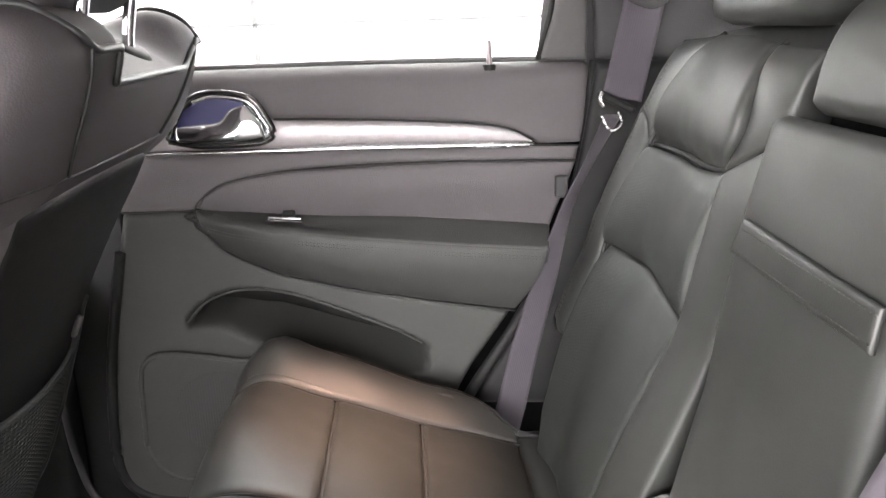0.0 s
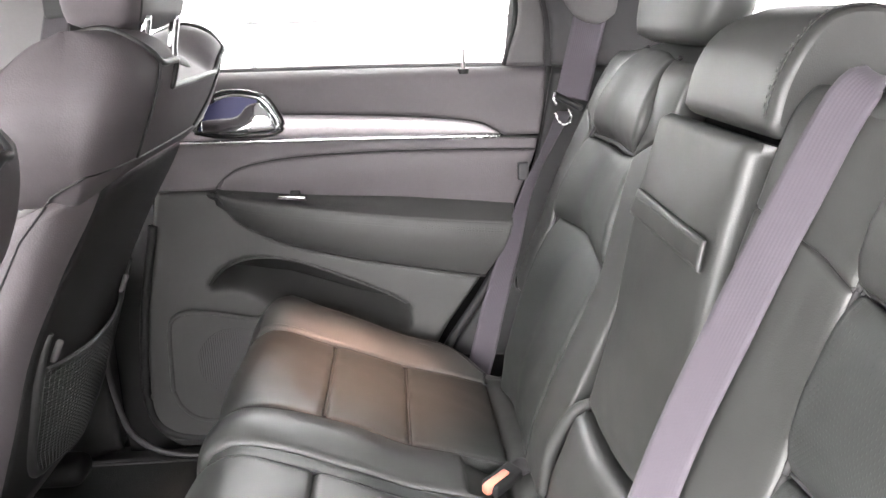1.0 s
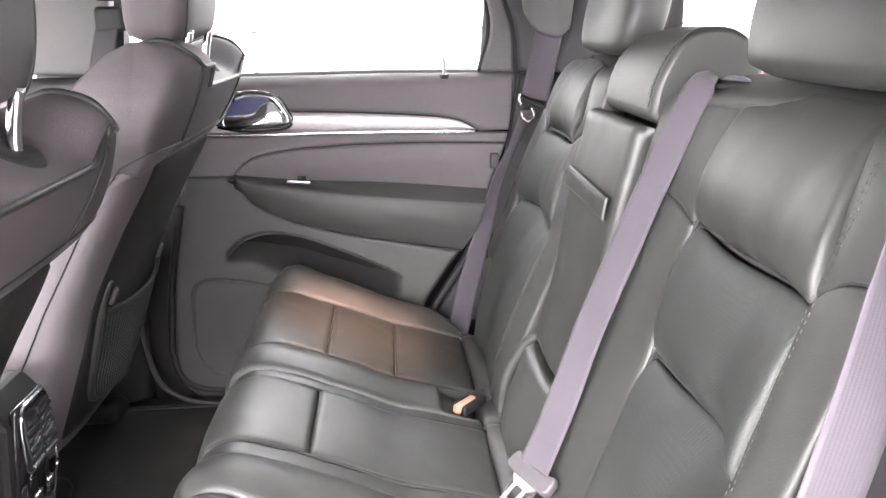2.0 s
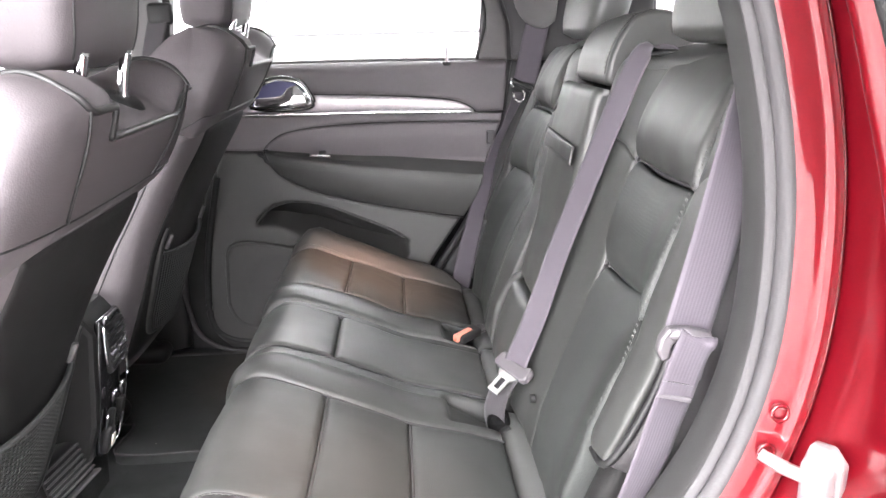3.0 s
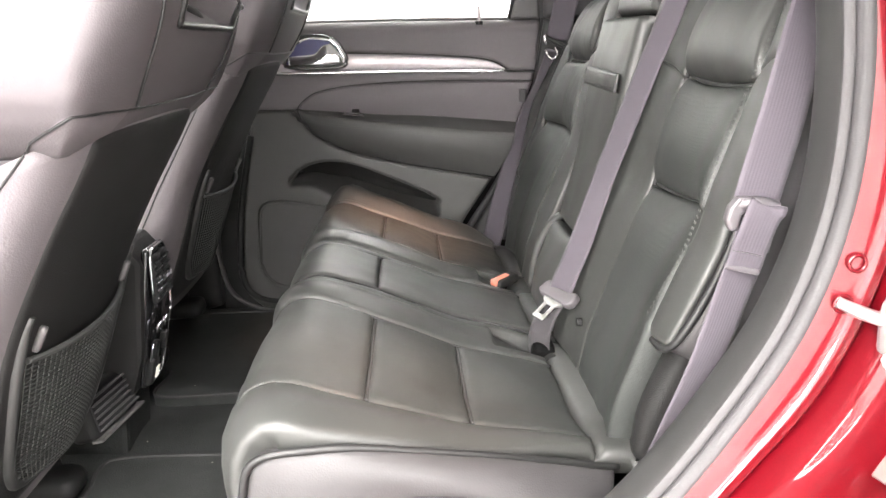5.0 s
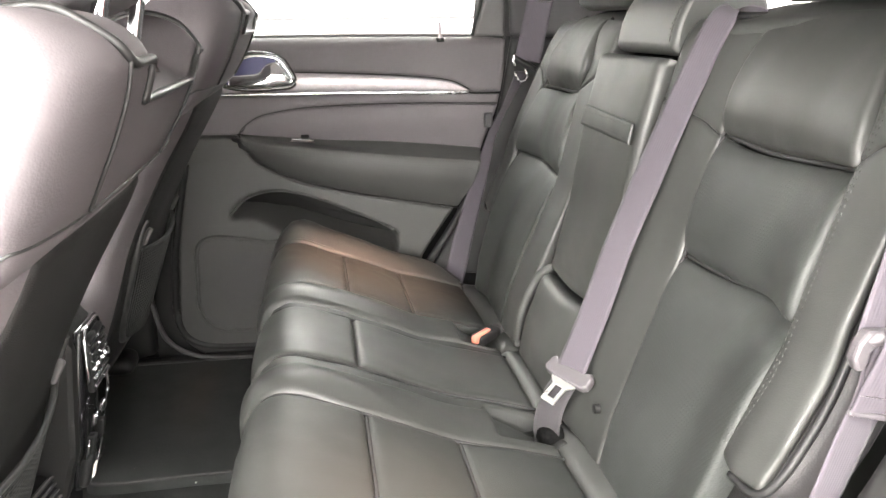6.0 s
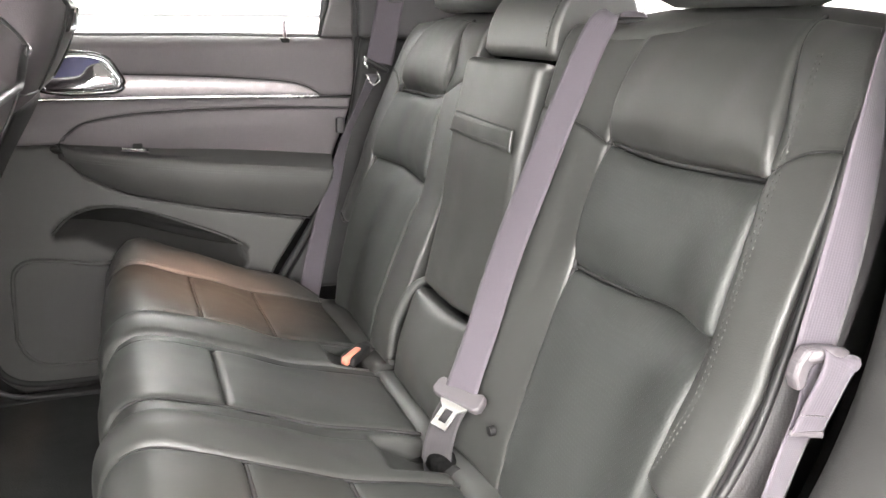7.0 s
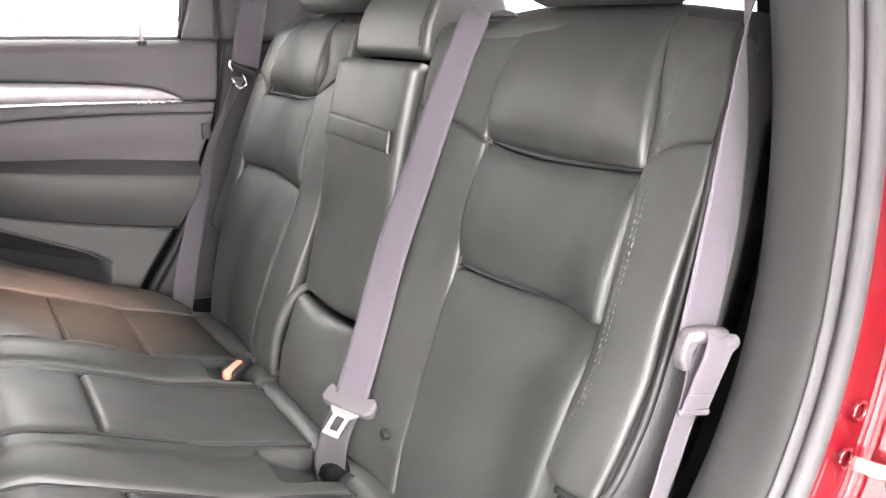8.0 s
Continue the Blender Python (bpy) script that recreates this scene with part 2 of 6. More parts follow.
def pad(name, surface, material, parent, out, bulge=0.006, rnd=0.008, depth=0.02, nu=22, nv=22, label="", dent=None, cap=True):
    """A stuffed panel over a surface(u, v): rounded at its rim, swollen in the middle, closed behind. out: the side it faces."""
    u = 0.5 - 0.5 * np.cos(np.linspace(0, np.pi, nu + 1))
    v = 0.5 - 0.5 * np.cos(np.linspace(0, np.pi, nv + 1))
    U, V = np.meshgrid(u, v)
    P = surface(U, V)
    du = np.gradient(P, axis=1)
    dv = np.gradient(P, axis=0)
    N = np.cross(du, dv)
    N /= np.linalg.norm(N, axis=-1, keepdims=True) + 1e-12
    if (N.reshape(-1, 3).mean(0) @ np.array(out)) < 0:
        N = -N
    row = np.linalg.norm(np.diff(P, axis=1), axis=-1)
    a = np.concatenate([np.zeros((nv + 1, 1)), np.cumsum(row, 1)], 1)
    eu = np.minimum(a, a[:, -1:] - a)
    col = np.linalg.norm(np.diff(P, axis=0), axis=-1)
    c = np.concatenate([np.zeros((1, nu + 1)), np.cumsum(col, 0)], 0)
    ev = np.minimum(c, c[-1:] - c)
    s = np.minimum(1, np.hypot(np.maximum(0, 1 - eu / rnd), np.maximum(0, 1 - ev / rnd)))
    h = -rnd * (1 - np.sqrt(1 - s * s)) + bulge * np.sin(np.pi * U) * np.sin(np.pi * V)
    if material in (LEATHER, PERFO, LEATHER_F, LEATHER_S):
        x, y, z = P[..., 0], P[..., 1], P[..., 2]
        h = h + 0.0007 * np.sin(61 * y + 23 * z + 9 * x) * np.sin(47 * x - 31 * z + 17 * y) + 0.0004 * np.sin(118 * y - 54 * z) * np.sin(83 * z + 71 * x)
    if dent is not None:
        h = h + dent(P)
    top = P + N * h[..., None]
    verts = list(top.reshape(-1, 3))
    w = nu + 1
    faces = [(j * w + i, j * w + i + 1, (j + 1) * w + i + 1, (j + 1) * w + i) for j in range(nv) for i in range(nu)]
    rim = ([i for i in range(nu)] + [j * w + nu for j in range(nv)] + [nv * w + i for i in range(nu, 0, -1)] + [j * w for j in range(nv, 0, -1)])
    base = len(verts)
    low = (P - N * depth).reshape(-1, 3)
    verts += [low[k] for k in rim]
    m = len(rim)
    faces += [(rim[k], base + k, base + (k + 1) % m, rim[(k + 1) % m]) for k in range(m)]
    if cap:
        centre = len(verts)
        verts.append(low.mean(0))
        faces += [(centre, base + (k + 1) % m, base + k) for k in range(m)]
    return finish(name, verts, faces, material, parent, label)


def tube(name, pts, radius, material, parent, label="", n=0, sides=8, smooth=True, flat=1.0, closed=False):
    """A round cord along points; radius may be a list."""
    f = spline(pts, smooth)
    n = n or max(8, 6 * len(pts))
    P = f(np.linspace(0, 1, n + 1))
    T = np.gradient(P, axis=0)
    T /= np.linalg.norm(T, axis=1, keepdims=True) + 1e-12
    R = np.interp(np.linspace(0, 1, n + 1), np.linspace(0, 1, len(radius)), radius) if isinstance(radius, (list, tuple)) else np.full(n + 1, radius)
    ref = np.array([0, 0, 1.0]) if abs(T[:, 2]).mean() < 0.8 else np.array([1.0, 0, 0])
    verts, faces = [], []
    for k in range(n + 1):
        A = np.cross(T[k], ref)
        A /= np.linalg.norm(A) + 1e-12
        B = np.cross(T[k], A)
        for j in range(sides):
            q = 2 * math.pi * j / sides
            verts.append(P[k] + R[k] * (math.cos(q) * A + flat * math.sin(q) * B))
    for k in range(n):
        for j in range(sides):
            faces.append((k * sides + j, k * sides + (j + 1) % sides, (k + 1) * sides + (j + 1) % sides, (k + 1) * sides + j))
    faces += [tuple(range(sides)), tuple(range(n * sides, n * sides + sides))]
    return finish(name, verts, faces, material, parent, label)


def ribbon(name, pts, across, width, material, parent, label="", thick=0.0014, n=60):
    """A belt along points, with the direction of its width at each of them."""
    f = spline(pts)
    t = np.linspace(0, 1, n + 1)
    P = f(t)
    k = np.linspace(0, 1, len(across))
    W = np.stack([np.interp(t, k, np.array(across)[:, a]) for a in range(3)], -1)
    T = np.gradient(P, axis=0)
    T /= np.linalg.norm(T, axis=1, keepdims=True)
    W = W - (W * T).sum(1, keepdims=True) * T
    W /= np.linalg.norm(W, axis=1, keepdims=True)
    N = np.cross(T, W)
    run = np.r_[0, np.cumsum(np.linalg.norm(np.diff(P, axis=0), axis=1))]
    verts, uvs, faces = [], [], []
    m = 9
    wv = np.interp(t, np.linspace(0, 1, len(width)), width) if isinstance(width, (list, tuple)) else np.full(n + 1, width)
    for i in range(n + 1):
        for side in (1, -1):
            for j in range(m):
                s = (j / (m - 1) - 0.5) * side
                lift = thick * 0.5 * side * (1 if abs(s) < 0.49 else 0.6)
                verts.append(P[i] + W[i] * wv[i] * s + N[i] * lift)
                uvs.append((s * wv[i], run[i]))
    w = 2 * m
    for i in range(n):
        for j in range(w):
            faces.append((i * w + j, i * w + (j + 1) % w, (i + 1) * w + (j + 1) % w, (i + 1) * w + j))
    faces += [tuple(range(w)), tuple(range(n * w, n * w + w))]
    return finish(name, verts, faces, material, parent, label, uvs=uvs)


def rounded_box(size, r=0.01, seg=3, m=Matrix.Identity(4)):
    bm = bmesh.new()
    bmesh.ops.create_cube(bm, size=1)
    bmesh.ops.scale(bm, vec=size, verts=bm.verts)
    bmesh.ops.bevel(bm, geom=bm.edges[:], offset=min(r, 0.45 * min(size)), segments=seg, affect="EDGES", profile=0.5)
    bmesh.ops.transform(bm, matrix=m, verts=bm.verts)
    return bm


def prism(outline, axis, a, b, bevel=0.0):
    """A plate: an outline in the plane across an axis (0 x, 1 y, 2 z), from a to b along it."""
    bm = bmesh.new()
    lo, hi = [], []
    for p, q in outline:
        for store, d in ((lo, a), (hi, b)):
            c = [p, q]
            c.insert(axis, d)
            store.append(bm.verts.new(c))
    n = len(lo)
    bm.faces.new(lo)
    bm.faces.new(hi[::-1])
    for k in range(n):
        bm.faces.new((lo[k], hi[k], hi[(k + 1) % n], lo[(k + 1) % n]))
    if bevel:
        bmesh.ops.recalc_face_normals(bm, faces=bm.faces)
        bmesh.ops.bevel(bm, geom=bm.edges[:], offset=bevel, segments=2, affect="EDGES", profile=0.5)
    return bm


def loft(name, rings, material, parent, label="", caps=True, closed=True):
    """Skin over closed rings of equal count."""
    n = len(rings[0])
    verts = [v for r in rings for v in r]
    faces = []
    for i in range(len(rings) - 1):
        for j in range(n if closed else n - 1):
            faces.append((i * n + j, i * n + (j + 1) % n, (i + 1) * n + (j + 1) % n, (i + 1) * n + j))
    if caps and closed:
        faces += [tuple(range(n)), tuple(range((len(rings) - 1) * n, len(rings) * n))]
    return finish(name, verts, faces, material, parent, label)


def stitches(name, pts, parent, material=None, length=0.006, gap=0.004, radius=0.0007):
    """A run of sewn thread: short raised dashes."""
    f = spline(pts)
    fine = f(np.linspace(0, 1, 400))
    total = np.linalg.norm(np.diff(fine, axis=0), axis=1).sum()
    verts, faces = [], []
    count = int(total / (length + gap))
    for k in range(count):
        a, b = f(np.array([(k * (length + gap)) / total, (k * (length + gap) + length) / total]))
        d = (b - a) / (np.linalg.norm(b - a) + 1e-9)
        s1 = np.cross(d, (0.3, 0.2, 0.9))
        s1 /= np.linalg.norm(s1)
        s2 = np.cross(d, s1)
        base = len(verts)
        for e in (a, b):
            for q in range(4):
                ang = math.pi / 2 * q
                verts.append(e + radius * (math.cos(ang) * s1 + math.sin(ang) * s2))
        faces += [(base + q, base + (q + 1) % 4, base + 4 + (q + 1) % 4, base + 4 + q) for q in range(4)]
        faces += [(base, base + 1, base + 2, base + 3), (base + 7, base + 6, base + 5, base + 4)]
    ob = finish(name, verts, faces, material or THREAD, parent, normals=False)
    ob["kind"] = "stuff"
    return ob


# ---------------------------------------------------------------- the booth round the car
def slab(name, x0, x1, y0, y1, z0, z1, material, label, category):
    bm = bmesh.new()
    bmesh.ops.create_cube(bm, size=1)
    for v in bm.verts:
        v.co = Vector(((x0 + x1) / 2 + v.co.x * (x1 - x0), (y0 + y1) / 2 + v.co.y * (y1 - y0), (z0 + z1) / 2 + v.co.z * (z1 - z0)))
    ob = part(name, bm, material, None)
    return tagged(ob, label, category, kind="structure")


HX, HY, HZ = 5.2, 4.6, 3.4
slab("ground", -HX - 0.2, HX + 0.2, -HY - 0.2, HY + 0.2, -0.1, 0.0, FLOORP, "smooth grey concrete floor of a photo booth", "floor")
slab("wall_north", -HX, HX, HY, HY + 0.15, 0.0, HZ, WALLP, "white painted booth wall with faint panel joints", "wall")
slab("wall_south", -HX, HX, -HY - 0.15, -HY, 0.0, HZ, WALLP, "plain white painted booth wall", "wall")
slab("wall_east", HX, HX + 0.15, -HY - 0.15, HY + 0.15, 0.0, HZ, WALLP, "plain white painted booth wall", "wall")
slab("wall_west", -HX - 0.15, -HX, -HY - 0.15, HY + 0.15, 0.0, HZ, WALLP, "plain white painted booth wall", "wall")
slab("ceiling", -HX - 0.15, HX + 0.15, -HY - 0.15, HY + 0.15, HZ, HZ + 0.12, WALLP, "plain white booth ceiling", "ceiling")
for zz in (0.55, 1.385, 2.1, 2.9):
    j = part("panel_joint", rounded_box((2 * HX - 0.02, 0.012, 0.018), 0.003, 1, Matrix.Translation((0, HY - 0.004, zz))), LINE, bpy.data.objects["wall_north"])
    j.matrix_parent_inverse = Matrix.Identity(4)
for xx in (-3.4, -1.1, 1.15, 3.5):
    j = part("panel_joint", rounded_box((0.03, 0.012, HZ - 0.02), 0.003, 1, Matrix.Translation((xx, HY - 0.004, HZ / 2))), LINE, bpy.data.objects["wall_north"])
    j.matrix_parent_inverse = Matrix.Identity(4)

lamp0 = thing("booth_light", (0, 0, 0), "long white booth light with glowing diffuser, unseen, added to light the car", "light", "booth lights")
part("frame", rounded_box((2.4, 1.30, 0.05), 0.01, 2, Matrix.Translation((0, 0, 0.049))), WALLP, lamp0)
part("diffuser", rounded_box((2.3, 1.20, 0.02), 0.006, 2, Matrix.Translation((0, 0, 0.020))), GLOW, lamp0)
up, wall_tilt = HZ - 0.075, radians(-78)
# unseen lights; places and shares chosen to brighten parts of the cabin
light_spots = [(-2.6, 3.0, up, 0, 0.35), (0.2, 3.0, up, 0, 0.32), (3.0, 3.0, up, 0, 0.35), (3.6, 0.0, up, 0, 0.5), (-3.7, 0.0, up, 0, 0.6), (-1.1, -1.0, up, 0, 0.45),
               (-2.6, -2.7, up, 0, 0.6), (-0.2, -3.0, up, 0, 1.1), (2.9, -HY + 0.16, 2.0, 1, 0.6), (-3.6, -HY + 0.16, 2.2, 1, 1.4), (-0.9, -HY + 0.16, 2.2, 1, 0.9)]
for k, (lx, ly, lz, on_wall, share) in enumerate(light_spots):
    m = Matrix.Translation((lx, ly, lz)) @ Euler((-wall_tilt if on_wall else 0, 0, 0)).to_matrix().to_4x4()
    spot = lamp0 if k == 0 else copy_thing(lamp0, m)
    if k == 0:
        spot.matrix_basis = m
    la = bpy.data.lights.new("booth_lamp", "AREA")
    la.shape, la.size, la.size_y, la.energy, la.color = "RECTANGLE", 2.3, 1.20, LAMP_POWER * share, (1, 0.958, 0.966)
    lo = new("booth_lamp", la)
    lo.matrix_world = m


# ---------------------------------------------------------------- car shell
car = thing("car_body", (0.0, 0.0, 0.0), "red metallic car body with open rear doorway and grey trim", "car")

# rear edge of the left door opening, from the roof down to the sill, in x and z
OPEN = [(-0.42, 1.605), (-0.22, 1.590), (-0.10, 1.550), (-0.02, 1.490), (0.025, 1.430), (0.050, 1.350), (0.064, 1.275), (0.068, 1.200),
        (0.063, 1.127), (0.045, 1.054), (0.010, 0.979), (-0.068, 0.866), (-0.147, 0.782), (-0.235, 0.700), (-0.33, 0.63), (-0.43, 0.585), (-0.60, 0.572), (-0.80, 0.570)]
open_at = spline(OPEN)
N_OPEN = 90
op = open_at(np.linspace(0, 1, N_OPEN + 1))
ot = np.gradient(op, axis=0)
ot /= np.linalg.norm(ot, axis=1, keepdims=True)
on = np.stack([-ot[:, 1], ot[:, 0]], 1)          # away from the opening: rearwards and down


def edge_shift(z):
    """How far the outer edge of the jamb strays from the inner one, by height."""
    return float(np.interp(z, [0.55, 0.85, 0.90, 0.93, 0.955, 0.98, 1.05, 1.12, 1.20, 1.27, 1.35, 1.45, 1.6], [0.0, -0.009, -0.006, 0.002, 0.010, 0.013, 0.018, 0.011, -0.004, -0.035, -0.042, -0.045, -0.03]))


def pinch(z):
    """How much the flange beside the seal narrows towards the sill."""
    return float(np.interp(z, [0.80, 0.89, 0.92, 0.95, 0.985], [0.34, 0.30, 0.22, 0.08, 0.0]))


def sweep(name, profile, material, label="", width=None):
    """A strip swept along the door opening. profile: (offset from the edge, y) points in order."""
    prof = np.array(profile)
    rings = []
    for k in range(N_OPEN + 1):
        ring = []
        for o, y in prof:
            near = min(1.0, max(0.0, (y + 0.875) / 0.075)) * min(1.0, max(0.0, (-0.752 - y) / 0.006))
            o = o - (o - 0.008) * near * pinch(op[k, 1]) + edge_shift(op[k, 1]) * min(1.0, max(0.0, (-0.80 - y) / 0.12))
            ring.append((op[k, 0] + o * on[k, 0], y, op[k, 1] + o * on[k, 1]))
        rings.append(ring)
    return loft(name, rings, material, car, label, caps=False, closed=False)


def arc(points, per=6):
    return [tuple(p) for p in spline(points, True, per)(np.linspace(0, 1, per * len(points)))]


sweep("pillar_trim", arc([(0.10, -0.700), (0.045, -0.678), (0.014, -0.667), (0.003, -0.674), (-0.004, -0.690), (-0.007, -0.720), (-0.005, -0.736), (0.004, -0.742)]), TRIM_P, "dark grey grained plastic pillar trim")
# added sheet: the gap's shade is its colour
sweep("pillar_gap_sheet", [(0.20, -0.50), (0.14, -0.62), (0.085, -0.696)], VOID, "near-black sheet standing in for shade behind the pillar trim")
sweep("weatherstrip", arc([(0.010, -0.742), (0.003, -0.743), (-0.002, -0.748), (0.000, -0.754), (0.005, -0.7575), (0.010, -0.758)]), RUBBER, "grey rubber door seal with a soft sheen")
sweep("seal_lip", arc([(0.000, -0.736), (-0.006, -0.737), (-0.008, -0.740), (-0.002, -0.744), (0.004, -0.744)]), RUBBER)
sweep("door_flange", arc([(0.004, -0.752), (0.007, -0.757), (0.0197, -0.7616), (0.0309, -0.7652), (0.0349, -0.7695), (0.0364, -0.7765)]), RED, "red painted flange beside the seal")
sweep("flange_bead", arc([(0.0305, -0.7660), (0.0345, -0.7685), (0.038, -0.7682), (0.041, -0.7665), (0.0445, -0.7690), (0.048, -0.785)]), RED)
sweep("door_jamb", arc([(0.043, -0.772), (0.049, -0.790), (0.058, -0.815), (0.060, -0.845), (0.055, -0.880), (0.040, -0.905), (0.026, -0.918), (0.018, -0.926)]), RED, "deep red painted door jamb")
sweep("jamb_edge", arc([(0.018, -0.924), (0.012, -0.929), (0.013, -0.937), (0.024, -0.945), (0.040, -0.9505)]), RED)

# outer quarter skin with the wheel-arch flare
ARCH_C = (0.40, 0.36)


def quarter_point(o, k, y):
    return (op[k, 0] + o * on[k, 0], y, op[k, 1] + o * on[k, 1])


def ramp(v):
    """Smooth step from 0 to 1."""
    v = min(1.0, max(0.0, v))
    return v * v * (3 - 2 * v)


CREASE_R, LIP_R = 0.708, 0.672
rings = []
for k in range(N_OPEN + 1):
    def skin(o):
        oo = o + edge_shift(op[k, 1]) * max(0.0, 1 - (o - 0.028) / 0.3)
        x, z = min(op[k, 0] + oo * on[k, 0], 0.9), max(min(op[k, 1] + oo * on[k, 1], 1.66), 0.30)
        return x, z, math.hypot(x - ARCH_C[0], z - ARCH_C[1])
    far = np.linspace(0.028, 0.75, 400)
    rr = np.array([skin(o)[2] for o in far])
    o_end = max(0.050, far[np.argmax(rr < LIP_R)]) if (rr < LIP_R).any() else 0.75
    o_cr = far[np.argmax(rr < CREASE_R)] if (rr < CREASE_R).any() else o_end - 0.05
    os_ = np.sort(np.clip(np.concatenate([np.linspace(0.028, o_cr - 0.016, 16), np.linspace(o_cr - 0.014, o_cr + 0.012, 22), np.linspace(o_cr + 0.016, o_end, 10)]), 0.028, o_end))
    os_ = 0.028 + (os_ - 0.028) * 0.97 + np.linspace(0, 1, len(os_)) * (o_end - 0.028) * 0.03
    ring = []
    for o in os_:
        x, z, r = skin(o)
        y = -0.944 - 0.022 * (1 - math.exp(-(o - 0.028) / 0.06)) + 0.05 * max(0, z - 1.2)
        d, fade = r - CREASE_R, ramp((o - 0.028) / 0.03)
        y -= fade * (0.011 * ramp((0.010 - d) / 0.016) - 0.0025 * math.exp(-((d - 0.004) / 0.003) ** 2) - 0.007 * ramp((-0.026 - d) / 0.010))
        ring.append((x, y, z))
    rings.append(ring)
loft("quarter_panel", rings, RED, car, "red metallic rear quarter skin with a flared wheel arch", caps=False, closed=False)
a = np.linspace(math.radians(60), math.radians(150), 40)
loft("arch_lip", [[(ARCH_C[0] + (rr - 0.07 * ramp((b - 2.25) / 0.37)) * math.cos(b), yy, ARCH_C[1] + (rr - 0.07 * ramp((b - 2.25) / 0.37)) * math.sin(b))
                   for rr, yy in ((0.676, -0.962), (0.674, -0.976), (0.667, -0.9815), (0.662, -0.979), (0.658, -0.981), (0.630, -0.979), (0.610, -0.93))] for b in a],
     ARCHP, car, "grey plastic wheel-arch lip", caps=False, closed=False)
q = np.linspace(0, 2 * math.pi, 48)
loft("wheelhouse_liner", [[(ARCH_C[0] + rr * math.cos(b), yy, ARCH_C[1] + rr * math.sin(b)) for rr, yy in ((0.44, -0.80), (0.46, -0.928), (0.60, -0.930), (0.65, -0.925))] for b in q], TRIM_D, car, "grey plastic wheelhouse liner", caps=False, closed=False)
wheel = loft("wheel", [[(0.40 + rr * math.cos(b), yy, 0.37 + rr * math.sin(b)) for rr, yy in ((0.24, -0.90), (0.30, -0.93), (0.355, -0.92), (0.37, -0.88), (0.37, -0.74), (0.34, -0.70), (0.24, -0.71))] for b in q], DARKP, car, "black tyre", caps=False, closed=False)
loft("rim", [[(0.40 + rr * math.cos(b), yy, 0.37 + rr * math.sin(b)) for rr, yy in ((0.24, -0.90), (0.22, -0.88), (0.10, -0.87), (0.001, -0.88))] for b in q], SILVER, wheel, caps=False, closed=False)

# quarter glass above the skin
part("quarter_glass", prism([(0.030, 1.310), (0.052, 1.294), (0.75, 1.315), (0.70, 1.60), (-0.09, 1.60), (-0.028, 1.47), (0.014, 1.378)], 1, -0.968, -0.960, 0.002), PRIVACY, car, "dark rear quarter window")
tube("window_molding", [(-0.10, -0.962, 1.60), (-0.028, -0.963, 1.47), (0.014, -0.964, 1.378), (0.028, -0.965, 1.312), (0.052, -0.967, 1.294), (0.30, -0.968, 1.302), (0.8, -0.968, 1.308)], 0.007, DARKP, car, "black window seal", n=60)

# roof and headliner, unseen; an added middle panel shuts out overhead light
RX = [-1.75, -1.32, -0.72, 0.95]
RY = [-0.68, -0.40, 0.40, 0.68]


def roof_patch(x0, x1, y0, y1, base):
    """A patch of the domed roof."""
    zf = lambda x, y: base - 0.032 * ((x + 0.5) / 1.3) ** 2 - 0.040 * (y / 0.68) ** 2
    xs, ys = np.linspace(x0, x1, 7), np.linspace(y0, y1, 7)
    return coons([(x, y0, zf(x, y0)) for x in xs], [(x1, y, zf(x1, y)) for y in ys], [(x, y1, zf(x, y1)) for x in xs], [(x0, y, zf(x0, y)) for y in ys])


cells = [(RX[0], RX[1], RY[0], RY[3]), (RX[2], RX[3], RY[0], RY[3]), (RX[1], RX[2], RY[0], RY[1]), (RX[1], RX[2], RY[2], RY[3])]
for x0, x1, y0, y1 in cells:
    pad("headliner", roof_patch(x0, x1, y0, y1, 1.660), HEADLINER, car, (0, 0, -1), bulge=0.0, rnd=0.003, depth=0.010, label="light grey cloth headliner")
    pad("roof", roof_patch(x0, x1, y0, y1, 1.690), RED, car, (0, 0, 1), bulge=0.0, rnd=0.003, depth=0.010)
pad("roof_panel", roof_patch(RX[1], RX[2], RY[1], RY[2], 1.664), HEADLINER, car, (0, 0, -1), bulge=0.0, rnd=0.003, depth=0.014, label="light grey cloth panel, unseen, added to close the roof's middle")

# floor pan with carpet
floor_s = coons([(-1.75, -0.70, 0.55), (-0.3, -0.70, 0.55)], [(-0.3, -0.70, 0.55), (-0.3, 0.70, 0.55)], [(-1.75, 0.70, 0.55), (-0.3, 0.70, 0.55)], [(-1.75, -0.70, 0.55), (-1.75, 0.70, 0.55)])
pad("carpet", floor_s, CARPET, car, (0, 0, 1), bulge=0.0, rnd=0.003, depth=0.05, nu=40, nv=40, label="black cut-pile carpet",
    dent=lambda P: 0.035 * np.exp(-(P[..., 1] / 0.16) ** 2) + 0.03 * np.maximum(0, (-0.80 - P[..., 0])) )
part("under_seat_riser", prism([(-0.44, 0.55), (-0.38, 0.72), (0.05, 0.72), (0.05, 0.55)], 1, -0.66, 0.66), CARPET, car, "black carpet riser under the bench")
part("left_sill", prism([(-0.700, 0.50), (-0.700, 0.562), (-0.735, 0.578), (-0.80, 0.574), (-0.93, 0.52), (-0.95, 0.40), (-0.90, 0.35)], 0, -1.75, -0.32, 0.004), TRIM, car, "dark plastic door sill")
